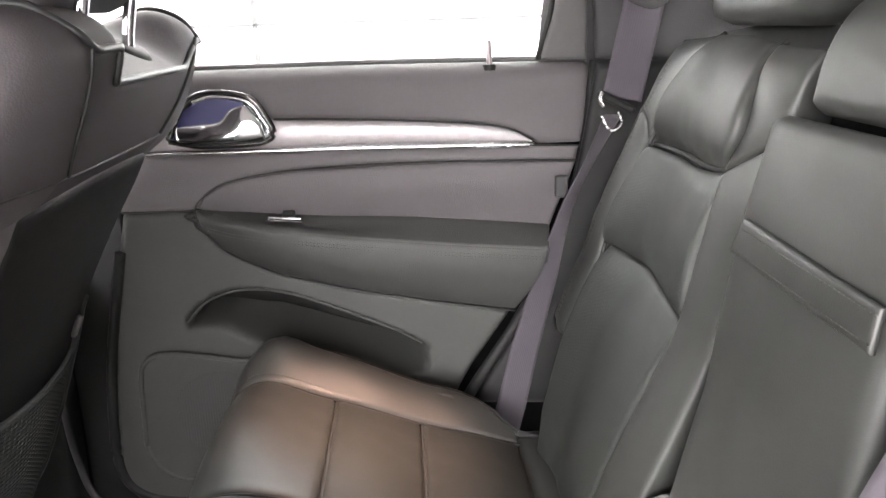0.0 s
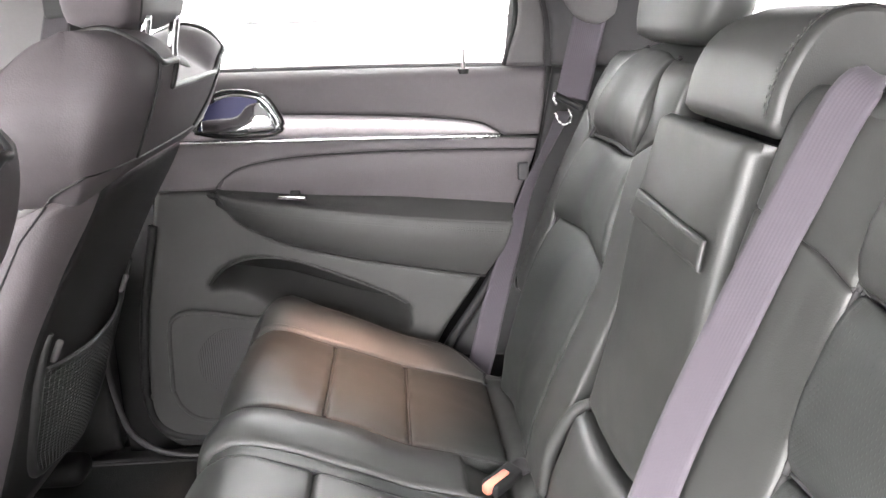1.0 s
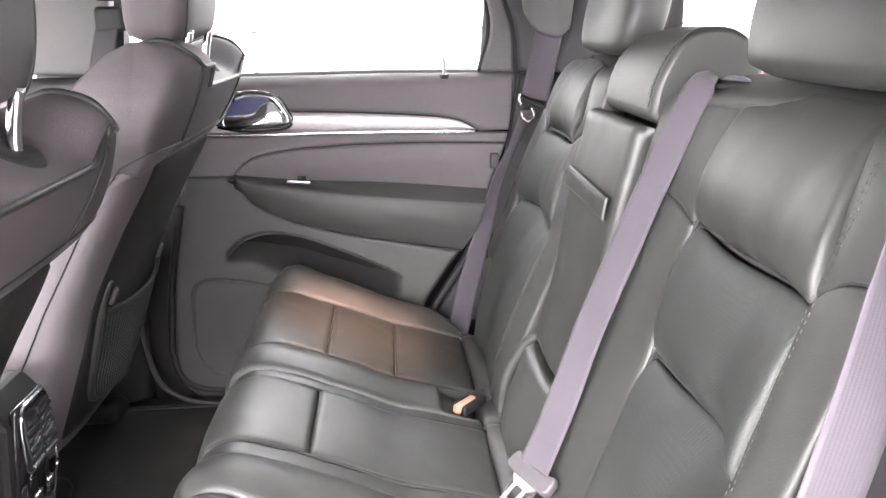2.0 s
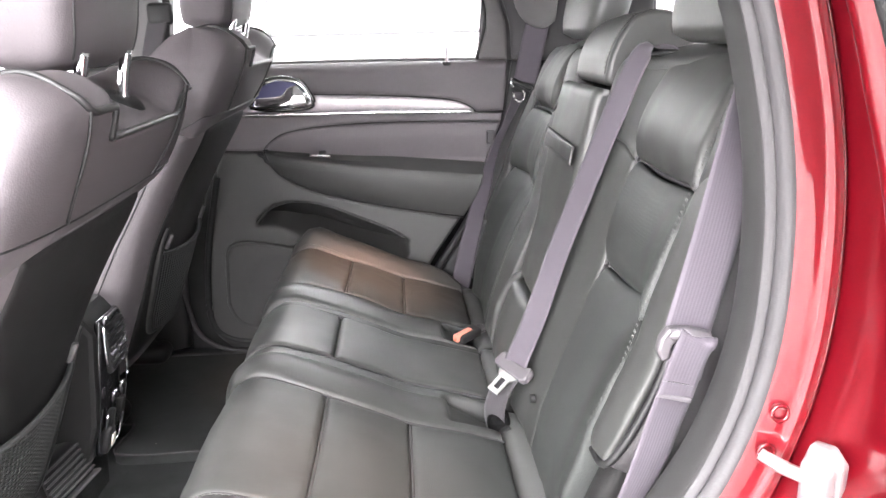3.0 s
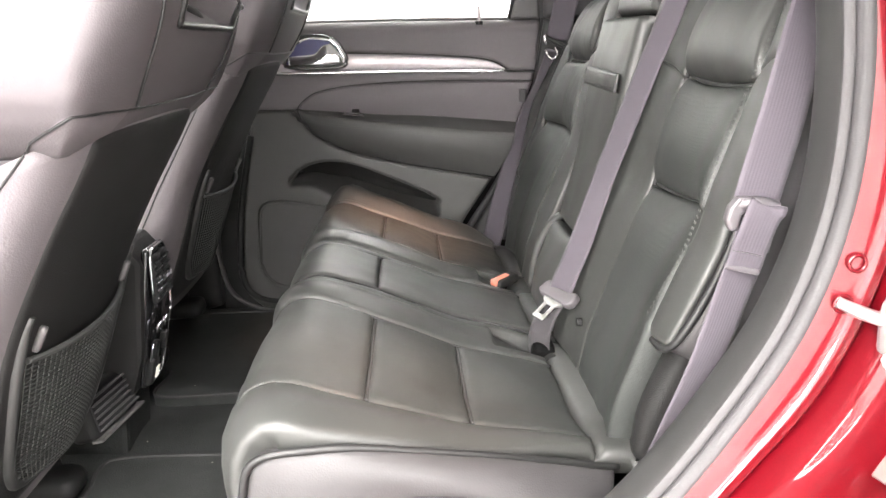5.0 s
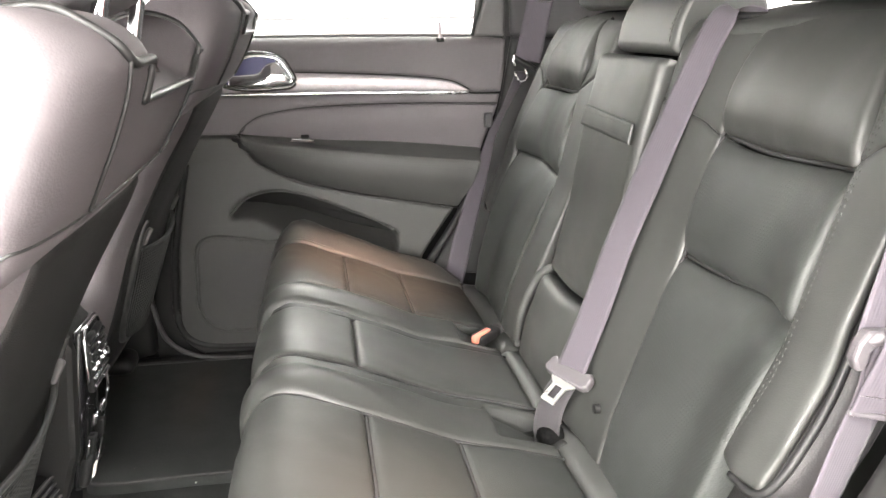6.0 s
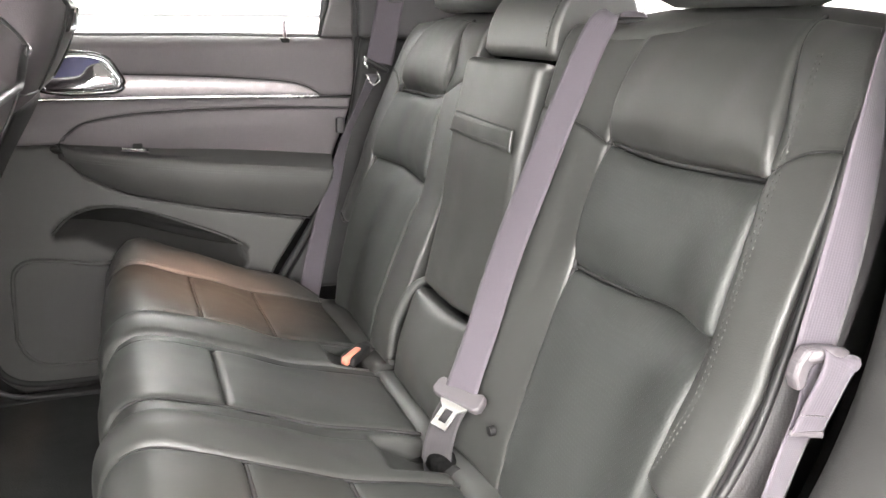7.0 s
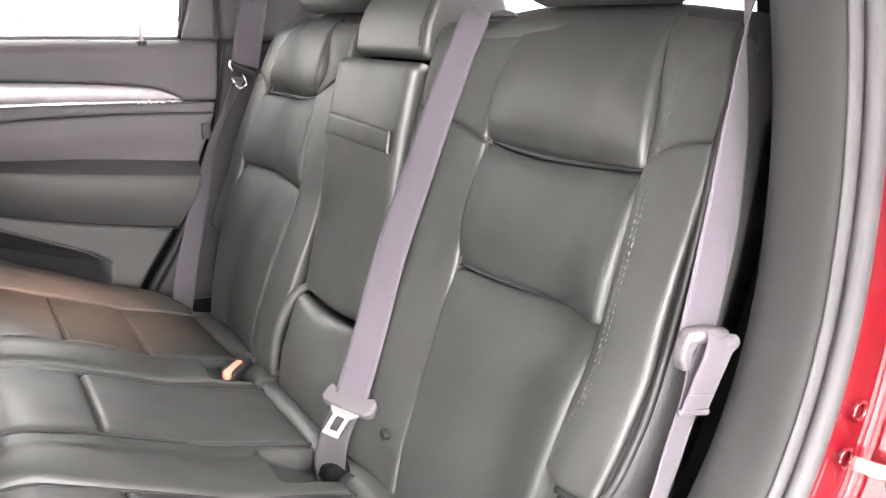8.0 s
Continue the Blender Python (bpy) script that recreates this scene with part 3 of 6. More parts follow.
# right inner sill with its raised curved edge
SILLC = [(-0.800, 0.95), (-0.797, 0.80), (-0.790, 0.72), (-0.772, 0.648), (-0.735, 0.610), (-0.690, 0.592), (-0.63, 0.585), (-0.45, 0.582), (-0.25, 0.582)]
part("right_sill", prism([(0.66, 0.50), (0.66, 0.575), (0.672, 0.584), (0.70, 0.584), (0.72, 0.56), (0.80, 0.54), (0.80, 0.5)], 0, -1.75, -0.2, 0.003), DARKP, car, "black sill trim")
tube("sill_edge", [(x, 0.662, z) for x, z in SILLC], 0.006, TRIM_D, car, "grey rolled edge of the sill trim")
part("gap_backing", prism([(-0.99, 0.50), (0.30, 0.50), (0.30, 1.285), (-0.99, 1.285)], 1, 0.845, 0.855, 0.0), VOID, car, "near-black sheet added behind the trim to darken its gaps")
part("pillar_liner", prism([(0.03, 1.28), (0.45, 1.28), (0.45, 1.64), (-0.04, 1.64), (0.02, 1.42)], 1, 0.785, 0.80, 0.0), TRIM_D, car)
part("front_pillar_liner", prism([(-0.99, 1.28), (-0.80, 1.28), (-0.76, 1.64), (-0.92, 1.64)], 1, 0.76, 0.80, 0.0), TRIM_D, car)
part("lower_pillar_return", prism([(-0.81, 0.55), (-0.70, 0.55), (-0.70, 1.30), (-0.81, 1.30)], 1, 0.752, 0.765, 0.0), DARKP, car, "black door shut face")
# right B-pillar: lower and upper trim
low = coons([(-0.98, 0.665, 0.56), (-0.80, 0.668, 0.60)], [(-0.80, 0.668, 0.60), (-0.797, 0.665, 0.9), (-0.80, 0.67, 1.33)], [(-0.98, 0.67, 1.33), (-0.80, 0.67, 1.33)], [(-0.98, 0.665, 0.56), (-0.98, 0.67, 1.33)])
pad("pillar_lower_trim", low, DARKP, car, (0, -1, 0), bulge=0.01, rnd=0.012, depth=0.05, label="black B-pillar lower trim")
upp = coons([(-0.97, 0.675, 1.335), (-0.80, 0.675, 1.335)], [(-0.80, 0.675, 1.335), (-0.775, 0.655, 1.5), (-0.75, 0.62, 1.64)], [(-0.90, 0.62, 1.64), (-0.75, 0.62, 1.64)], [(-0.97, 0.675, 1.335), (-0.90, 0.62, 1.64)])
pad("pillar_upper_trim", upp, TRIM, car, (0, -1, 0), bulge=0.008, rnd=0.012, depth=0.05, label="grey B-pillar upper trim")
# right C-pillar trim, belt guide side
cp = coons([(0.064, 0.735, 1.315), (0.40, 0.66, 1.30)], [(0.40, 0.66, 1.30), (0.40, 0.62, 1.64)], [(-0.05, 0.64, 1.64), (0.40, 0.62, 1.64)], [(0.064, 0.735, 1.315), (0.047, 0.715, 1.43), (-0.05, 0.64, 1.64)])
pad("c_pillar_trim", cp, TRIM_D, car, (0, -1, 0), bulge=0.004, rnd=0.012, depth=0.05, label="grey rear pillar trim by the belt outlet")
cpl = coons([(-0.09, 0.705, 0.74), (0.30, 0.68, 0.74)], [(0.30, 0.68, 0.74), (0.36, 0.68, 1.31)], [(0.062, 0.705, 1.312), (0.36, 0.68, 1.31)], [(-0.145, 0.735, 0.74), (-0.045, 0.735, 0.905), (0.025, 0.725, 1.10), (0.062, 0.705, 1.312)])
pad("wheelhouse_trim", cpl, DARKP, car, (0, -1, 0), bulge=0.0, rnd=0.01, depth=0.03, label="black trim panel beside the bench")
# shell beyond: right outer skin, hatch and front bulkhead
part("right_skin", prism([(-1.75, 0.40), (0.95, 0.40), (0.95, 1.30), (-1.75, 1.24)], 1, 0.86, 0.90, 0.004), RED, car)
part("tailgate", prism([(-0.72, 0.50), (0.72, 0.50), (0.72, 1.18), (-0.72, 1.18)], 0, 0.92, 0.96, 0.004), TRIM_D, car)
part("load_floor", prism([(-0.70, 0.72), (0.70, 0.72), (0.70, 0.76), (-0.70, 0.76)], 0, 0.22, 0.92, 0.003), CARPET, car)
part("rear_glass", prism([(-0.62, 1.19), (0.62, 1.19), (0.56, 1.60), (-0.56, 1.60)], 0, 0.915, 0.92), GLASS, car).visible_shadow = False
for s in (-1, 1):
    tube("rear_window_post", [(0.92, s * 0.66, 1.18), (0.88, s * 0.58, 1.62)], 0.035, TRIM, car)
    tube("roof_rail", [(-1.7, s * 0.68, 1.60), (-0.6, s * 0.69, 1.645), (0.9, s * 0.67, 1.62)], 0.03, TRIM, car)
    tube("windscreen_post", [(-1.75, s * 0.66, 1.60), (-2.1, s * 0.70, 1.33), (-2.45, s * 0.72, 1.12)], 0.04, TRIM, car)
part("front_bulkhead", prism([(-0.80, 0.35), (0.80, 0.35), (0.80, 1.08), (-0.80, 1.08)], 0, -2.50, -2.42, 0.004), DARKP, car)
pad("left_pillar_trim", coons([(-0.98, -0.70, 0.56), (-0.83, -0.70, 0.56)], [(-0.83, -0.70, 0.56), (-0.83, -0.66, 1.62)], [(-0.96, -0.66, 1.62), (-0.83, -0.66, 1.62)], [(-0.98, -0.70, 0.56), (-0.96, -0.66, 1.62)]), TRIM_D, car, (0, 1, 0), bulge=0.0, rnd=0.01, depth=0.06)
# right front door seen past the passenger seat
fd = thing("front_door", (-1.4, 0.74, 0.45), "dark grey front door with lock pin, partly hidden", "car door")
pad("door_panel", coons([(-1.75, 0.735, 0.58), (-0.985, 0.735, 0.58)], [(-0.985, 0.735, 0.58), (-0.985, 0.745, 1.31)], [(-1.75, 0.745, 1.25), (-0.985, 0.745, 1.31)], [(-1.75, 0.735, 0.58), (-1.75, 0.745, 1.25)]), DOORUP, fd, (0, -1, 0), bulge=0.01, rnd=0.015, depth=0.05)
tube("lock_pin", [(-1.03, 0.76, 1.30), (-1.03, 0.76, 1.335)], 0.004, CHROME, fd)
part("window_pane", prism([(-1.95, 1.20), (-0.93, 1.27), (-0.86, 1.62), (-1.70, 1.60)], 1, 0.80, 0.803), GLASS, fd, "clear side window").visible_shadow = False

# door striker on the jamb, with its white plastic cover
st = thing("door_striker", (0.105, -0.79, 1.02), "pale zinc door striker bolted to the red jamb", "striker")
SM = Matrix.Translation((0.099, -0.800, 1.034)) @ Euler((radians(8), radians(-12), radians(28))).to_matrix().to_4x4() @ Matrix.Diagonal((0.9, 0.86, 0.86, 1))
part("base_plate", prism([(-0.020, -0.044), (0.004, -0.048), (0.020, -0.034), (0.022, 0.010), (0.014, 0.042), (-0.006, 0.048), (-0.020, 0.034)], 0, -0.012, 0.0, 0.003), SILVER, st).data.transform(SM)
part("cover", rounded_box((0.022, 0.030, 0.060), 0.008, 3, SM @ Matrix.Translation((-0.014, 0.0, 0.004))), SILVER, st, "worn white striker cover", True)
tube("bolt", [tuple(SM @ Vector((-0.014, -0.004, -0.026))), tuple(SM @ Vector((-0.026, -0.004, -0.026)))], 0.008, STEEL, st)
tube("pin", [tuple(SM @ Vector((-0.018, 0.008, 0.010))), tuple(SM @ Vector((-0.026, 0.030, 0.014))), tuple(SM @ Vector((-0.030, 0.050, 0.018)))], [0.006, 0.006, 0.005], STEEL, st)
tube("stud", [tuple(SM @ Vector((0.006, -0.02, -0.004))), tuple(SM @ Vector((0.012, -0.044, -0.010)))], 0.005, STEEL, st)
for hx, hz in ((0.073, 1.078), (0.064, 1.043)):
    tube("hole_rim", [(hx + 0.007 * math.cos(b), -0.7665, hz + 0.007 * math.sin(b)) for b in np.linspace(0, 2 * math.pi, 17)], 0.0016, RED, st)
# small dull brown patch on the jamb
lk = int(np.argmin(np.abs(op[:, 1] - 0.972)))
lp = quarter_point(0.056, lk, -0.868)
part("jamb_patch", rounded_box((0.002, 0.015, 0.024), 0.001, 1, Matrix.Translation((lp[0] - 0.005, lp[1], lp[2])) @ Euler((0, radians(35), radians(10))).to_matrix().to_4x4()), PATCH_J, car, "small dull brown patch")


# ---------------------------------------------------------------- right rear door
door = thing("rear_door", (-0.35, 0.74, 0.56), "closed dark grey rear door with chrome handle, armrest and map pocket", "car door")


def dsurf(b, r, t, l, y):
    """A patch of the door face: curves in x and z, at depth y (a number or a function of x and z)."""
    c = coons(b, r, t, l)

    def at(u, v):
        p = c(u, v)
        yy = y(p[..., 0], p[..., 1]) if callable(y) else np.full(p.shape[:-1], y)
        return np.stack([p[..., 0], yy, p[..., 1]], -1)
    return at


STRIP_TOP = [(-0.700, 1.246), (-0.560, 1.244), (-0.439, 1.240), (-0.335, 1.236), (-0.229, 1.230), (-0.123, 1.221), (-0.069, 1.211), (-0.032, 1.192)]
STRIP_BOT = [(-0.700, 1.197), (-0.61, 1.197), (-0.443, 1.196), (-0.295, 1.195), (-0.032, 1.190)]
PAD_UP = [(-0.574, 1.105), (-0.566, 1.118), (-0.550, 1.130), (-0.520, 1.146), (-0.445, 1.159), (-0.360, 1.164), (-0.275, 1.166), (-0.125, 1.165), (0.036, 1.160)]
ARM_TOP = [(-0.574, 1.105), (-0.510, 1.100), (-0.448, 1.094), (-0.350, 1.086), (-0.247, 1.080), (-0.12, 1.068), (-0.005, 1.056)]
LOW_SEAM = [(-0.574, 1.103), (-0.566, 1.080), (-0.553, 1.058), (-0.530, 1.034), (-0.458, 0.997), (-0.380, 0.974), (-0.307, 0.956), (-0.18, 0.931), (-0.064, 0.911)]
FRONT = [(-0.700, 0.57), (-0.745, 0.62), (-0.748, 0.70), (-0.735, 0.86), (-0.712, 1.0), (-0.690, 1.104)]

# top roll and upper panel
pad("upper_panel", dsurf([(-0.690, 1.25)] + STRIP_TOP[1:] + [(-0.028, 1.186), (0.050, 1.186)], [(0.050, 1.186), (0.060, 1.317)], [(-0.690, 1.322), (-0.3, 1.322), (0.060, 1.317)], [(-0.690, 1.25), (-0.690, 1.322)],
                         lambda x, z: 0.748 + 0.034 * np.clip((z - 1.290) / 0.032, 0, 1) ** 2.2), DOORUP, door, (0, -1, 0), bulge=0.003, rnd=0.010, depth=0.06, nu=40, nv=14, label="dark grey soft upper door panel")
tube("sill_seal", [(-0.80, 0.786, 1.318), (-0.3, 0.786, 1.320), (0.06, 0.782, 1.315)], 0.006, TRIM, door, "grey rubber window seal")
pad("trim_strip", dsurf(STRIP_BOT, [(-0.032, 1.190), (-0.032, 1.192)], STRIP_TOP, [(-0.700, 1.197), (-0.700, 1.246)], 0.744), STRIP, door, (0, -1, 0), bulge=0.004, rnd=0.004, depth=0.012, nu=50, nv=10, label="pale brushed decor strip")
tube("chrome_molding", [(x, 0.7335, z - 0.002) for x, z in STRIP_BOT], [0.0022, 0.003, 0.0042, 0.0046, 0.0038], BRIGHT, door, "thin bright metal molding", n=60)
tube("strip_gap", [(x, 0.742, z + 0.002) for x, z in STRIP_TOP[2:]], 0.0018, SEAM, door, n=50)
# ledge below the strip, running to the front
pad("ledge", dsurf([(-0.690, 1.106)] + PAD_UP, [(0.036, 1.160), (0.042, 1.184)], [(-0.690, 1.192), (-0.3, 1.190), (0.042, 1.184)], [(-0.690, 1.106), (-0.690, 1.192)],
                   lambda x, z: 0.742 - 0.012 * np.clip((1.192 - z) / 0.05, 0, 1)), DOORUP, door, (0, -1, 0), bulge=0.003, rnd=0.006, depth=0.03, nu=44, nv=14)
tube("ledge_gap", [(-0.03, 0.741, 1.186), (0.01, 0.741, 1.184), (0.045, 0.741, 1.182)], 0.002, SEAM, door)
tube("pad_gap", [(x, 0.7305, z + 0.001) for x, z in PAD_UP], 0.0016, SEAM, door, n=60)
pad("insert_pad", dsurf([(x, z - 0.008 * ramp((x + 0.57) / 0.05)) for x, z in ARM_TOP], [(-0.005, 1.048), (0.036, 1.158)], PAD_UP, [(-0.574, 1.1045), (-0.574, 1.1055)], lambda x, z: 0.733 + 0.010 * np.clip((1.13 - z) / 0.06, 0, 1)),
    DOORPAD, door, (0, -1, 0), bulge=0.006, rnd=0.006, depth=0.03, nu=40, nv=18, label="grey vinyl door insert")
# armrest: a shelf that stands out from the door, with a grab recess
ARM_FRONT_TOP = [(-0.574, 0.735, 1.104), (-0.552, 0.712, 1.094), (-0.50, 0.692, 1.085), (-0.386, 0.682, 1.070), (-0.2, 0.678, 1.048), (-0.015, 0.680, 1.030)]
ARM_IN = [(x, 0.7375, z + 0.002) for x, z in ARM_TOP]
pad("armrest_top", coons(ARM_FRONT_TOP, [(-0.015, 0.680, 1.030), (-0.005, 0.742, 1.056)], ARM_IN, [(-0.574, 0.735, 1.104), (-0.574, 0.742, 1.105)]), ARM, door, (0, -0.5, 1), bulge=0.0, rnd=0.004, depth=0.03, nu=44, nv=10,
    dent=lambda P: -0.005 * np.exp(-((P[..., 0] + 0.345) / 0.085) ** 4) * np.exp(-((P[..., 1] - 0.715) / 0.012) ** 2), label="black padded armrest")
pad("armrest_face", coons([(x, 0.728, z) for x, z in LOW_SEAM], [(-0.064, 0.728, 0.911), (-0.030, 0.685, 0.98), (-0.015, 0.680, 1.030)], ARM_FRONT_TOP, [(-0.574, 0.728, 1.103), (-0.574, 0.735, 1.104)]), ARM, door, (0, -1, 0), bulge=0.012, rnd=0.006, depth=0.02, nu=44, nv=18)
for dz in (0.013, 0.018):
    stitches("armrest_stitching", [(x, y - 0.004, z - dz) for x, y, z in ARM_FRONT_TOP[1:]], door, THREAD, 0.003, 0.003, 0.0004)
# lower panel with the map pocket pressed into it
PTOP = spline([(-0.612, 0.905), (-0.600, 0.925), (-0.571, 0.950), (-0.515, 0.967), (-0.439, 0.958), (-0.332, 0.915), (-0.234, 0.868), (-0.205, 0.835)])(np.linspace(0, 1, 80))
PBOT = spline([(-0.612, 0.905), (-0.580, 0.902), (-0.544, 0.896), (-0.497, 0.864), (-0.42, 0.83), (-0.30, 0.80), (-0.215, 0.80)])(np.linspace(0, 1, 80))


def ramp_array(v):
    v = np.clip(v, 0, 1)
    return v * v * (3 - 2 * v)


def pocket_dent(P):
    """The pocket's mouth rolls in; its upper part is a deep slot."""
    x, z = P[..., 0], P[..., 2]
    top = np.interp(x, PTOP[:, 0], PTOP[:, 1], left=0, right=0)
    bot = np.interp(x, PBOT[:, 0], PBOT[:, 1], left=1, right=1)
    gap = np.maximum(top - bot, 1e-4)
    s = np.clip((z - bot) / gap, 0, 1)
    inside = (z < top) & (z > bot) & (x > -0.612) & (x < -0.205)
    ends = np.clip((x + 0.612) / 0.06, 0, 1) ** 0.5 * np.clip((-0.205 - x) / 0.03, 0, 1) ** 0.5
    back = 0.17 * ramp_array(s / 0.95) * np.clip((1.0 - s) / 0.02, 0, 1)
    return np.where(inside, -back * ends, 0.0)


pad("lower_panel", dsurf([(-0.700, 0.575), (-0.45, 0.57), (-0.260, 0.575)], [(-0.260, 0.575), (-0.160, 0.775), (-0.115, 0.845), (-0.070, 0.908)],
                         [(-0.690, 1.103), (-0.640, 1.103), (-0.590, 1.1025)] + LOW_SEAM[1:-1] + [(-0.070, 0.908)], FRONT, lambda x, z: 0.738 - 0.012 * np.clip((1.0 - z) / 0.4, 0, 1)),
    DOORLOW, door, (0, -1, 0), bulge=0.0, rnd=0.012, depth=0.03, nu=110, nv=110, dent=pocket_dent, cap=False, label="dark grey hard lower door panel")
def pocket_back(u, v):
    """Added wall at the back of the map pocket; its dark colour is the pocket's shade."""
    u, v = np.asarray(u, float), np.asarray(v, float)
    x = -0.590 + 0.370 * u
    lo, hi = np.interp(x, PBOT[:, 0], PBOT[:, 1]), np.interp(x, PTOP[:, 0], PTOP[:, 1])
    return np.stack([x, 0.835 - 0.02 * v, lo + (hi - lo) * (0.52 + 0.46 * v)], -1)


pad("pocket_shade_wall", pocket_back, POCKET_SHADE, door, (0, -1, 0), bulge=0.0, rnd=0.001, depth=0.004, nu=40, nv=8, label="dark wall standing in for shade in the pocket")
tube("pocket_lip", [(x, 0.7325, z + 0.001) for x, z in PTOP[2:-2:8]], 0.0019, DOORLOW, door)
tube("seam_line", [(x, 0.7355, z) for x, z in [(-0.690, 1.1045), (-0.63, 1.1045), (-0.574, 1.1045)]], 0.0018, SEAM, door)
tube("lower_gap", [(x, 0.730, z - 0.001) for x, z in LOW_SEAM], 0.0017, SEAM, door, n=60)
tube("edge_seal", [(-0.700, 0.735, 1.04), (-0.738, 0.735, 0.86), (-0.752, 0.73, 0.72), (-0.748, 0.73, 0.65), (-0.722, 0.73, 0.61), (-0.66, 0.73, 0.59), (-0.5, 0.73, 0.585)], 0.009, DARKP, door, "black door edge seal")
# speaker grille
SP = [(-0.698, 0.70), (-0.692, 0.82), (-0.682, 0.852), (-0.650, 0.866), (-0.590, 0.860), (-0.530, 0.848), (-0.475, 0.838), (-0.470, 0.72), (-0.478, 0.64), (-0.60, 0.630), (-0.655, 0.638), (-0.685, 0.665)]
tube("grille_rim", [(x, 0.724, z) for x, z in SP + SP[:1]], 0.005, DOORLOW, door, n=90)
part("speaker_grille", prism(SP, 1, 0.7225, 0.735, 0.0), DOORLOW, door, "dark grey speaker grille with fine vertical slots")
verts, faces = [], []
for gx in np.arange(-0.645, -0.485, 0.0045):
    half = 0.075 * math.sqrt(max(0.0, 1 - ((gx + 0.565) / 0.078) ** 2))
    if half > 0.01:
        b0 = len(verts)
        verts += [(gx + a, y, 0.755 + s * half) for a in (-0.0009, 0.0009) for y in (0.7225, 0.7213) for s in (-1, 1)]
        faces += [tuple(b0 + k for k in f) for f in ((0, 1, 3, 2), (4, 6, 7, 5), (2, 3, 7, 6), (0, 2, 6, 4), (1, 5, 7, 3))]
finish("grille_rib", verts, faces, TRIM_D, door, smooth=False)["kind"] = "stuff"
# handle: dark bowl, chrome bezel and pull lever
HB = [(-0.600, 1.216), (-0.585, 1.250), (-0.560, 1.278), (-0.530, 1.286), (-0.490, 1.282), (-0.466, 1.272), (-0.449, 1.245), (-0.440, 1.225), (-0.446, 1.214), (-0.47, 1.208), (-0.55, 1.207)]
hd = part("handle", prism(HB, 1, 0.733, 0.760, 0.0), GLOSS, door, "chrome inner door handle in a dark bowl")
tube("bezel", [(x, 0.732, z) for x, z in HB + HB[:1]], 0.0062, GLOSS, hd, "glossy black bezel", n=80)
HI = [(-0.523 + (x + 0.523) * 0.93, 1.246 + (z - 1.246) * 0.86) for x, z in HB]
tube("chrome_ring", [(x, 0.728, z) for x, z in HI[2:9]], 0.0032, CHROME, hd, "slim chrome ring", n=60)
lever = coons([(-0.590, 0.724, 1.213), (-0.52, 0.719, 1.210), (-0.450, 0.723, 1.216)], [(-0.450, 0.723, 1.216), (-0.456, 0.722, 1.240), (-0.478, 0.727, 1.270)], [(-0.590, 0.728, 1.240), (-0.550, 0.727, 1.243), (-0.520, 0.726, 1.247), (-0.503, 0.725, 1.264), (-0.478, 0.727, 1.272)], [(-0.590, 0.724, 1.213), (-0.590, 0.728, 1.240)])
pad("lever", lever, CHROME, hd, (0, -1, 0), bulge=0.004, rnd=0.006, depth=0.008, label="polished pull lever")
pad("bowl", dsurf([(-0.594, 1.216), (-0.53, 1.222), (-0.480, 1.230)], [(-0.480, 1.230), (-0.482, 1.272)], [(-0.573, 1.262), (-0.53, 1.279), (-0.482, 1.272)], [(-0.594, 1.216), (-0.573, 1.262)], 0.7270), BOWL, hd, (0, -1, 0), bulge=0.0, rnd=0.002, depth=0.004)
# window switch on the armrest
sw = part("window_switch", rounded_box((0.052, 0.022, 0.006), 0.002, 2, Matrix.Translation((-0.430, 0.716, 1.089)) @ Euler((radians(-14), radians(5), 0)).to_matrix().to_4x4()), GLOSS, door, "window switch with a bright edge")
part("toggle", rounded_box((0.020, 0.012, 0.010), 0.003, 2, Matrix.Translation((-0.424, 0.718, 1.096)) @ Euler((radians(-25), 0, 0)).to_matrix().to_4x4()), DARKP, sw)
tube("switch_edge", [(-0.457, 0.704, 1.090), (-0.430, 0.703, 1.088), (-0.403, 0.704, 1.085)], 0.0009, SILVER, sw)
# lock pin
pin = tube("lock_pin", [(-0.098, 0.760, 1.300), (-0.098, 0.762, 1.350)], [0.0045, 0.0045, 0.0035], SILVER, door, "slim lock pin")
tube("collar", [(-0.098, 0.760, 1.304), (-0.098, 0.760, 1.313)], 0.011, DARKP, pin)
# window frame and glass
part("window_pane", prism([(-0.86, 1.30), (0.01, 1.30), (-0.03, 1.62), (-0.80, 1.62)], 1, 0.790, 0.793), GLASS, door, "clear side window").visible_shadow = False
pad("frame_panel", dsurf([(-0.018, 1.318), (0.058, 1.316)], [(0.058, 1.316), (0.043, 1.43), (-0.05, 1.63)], [(-0.075, 1.63), (-0.05, 1.63)], [(-0.018, 1.318), (0.002, 1.435), (-0.075, 1.63)], lambda x, z: 0.758 - 0.3 * np.maximum(0, z - 1.33)), TRIM, door, (0, -1, 0), bulge=0.002, rnd=0.006, depth=0.03, label="grey window frame cover")
tube("frame_edge", [(-0.020, 0.766, 1.318), (0.000, 0.75, 1.42), (-0.03, 0.71, 1.55), (-0.078, 0.675, 1.63)], 0.005, DARKP, door)
tube("frame_top", [(-0.80, 0.68, 1.625), (-0.4, 0.685, 1.64), (-0.07, 0.672, 1.628)], 0.022, TRIM_D, door)
tube("end_seal", [(0.066, 0.735, 1.315), (0.055, 0.74, 1.20), (0.030, 0.742, 1.09), (-0.045, 0.738, 0.915), (-0.135, 0.735, 0.775), (-0.21, 0.73, 0.65)], 0.010, DARKP, door, "black rubber end seal")

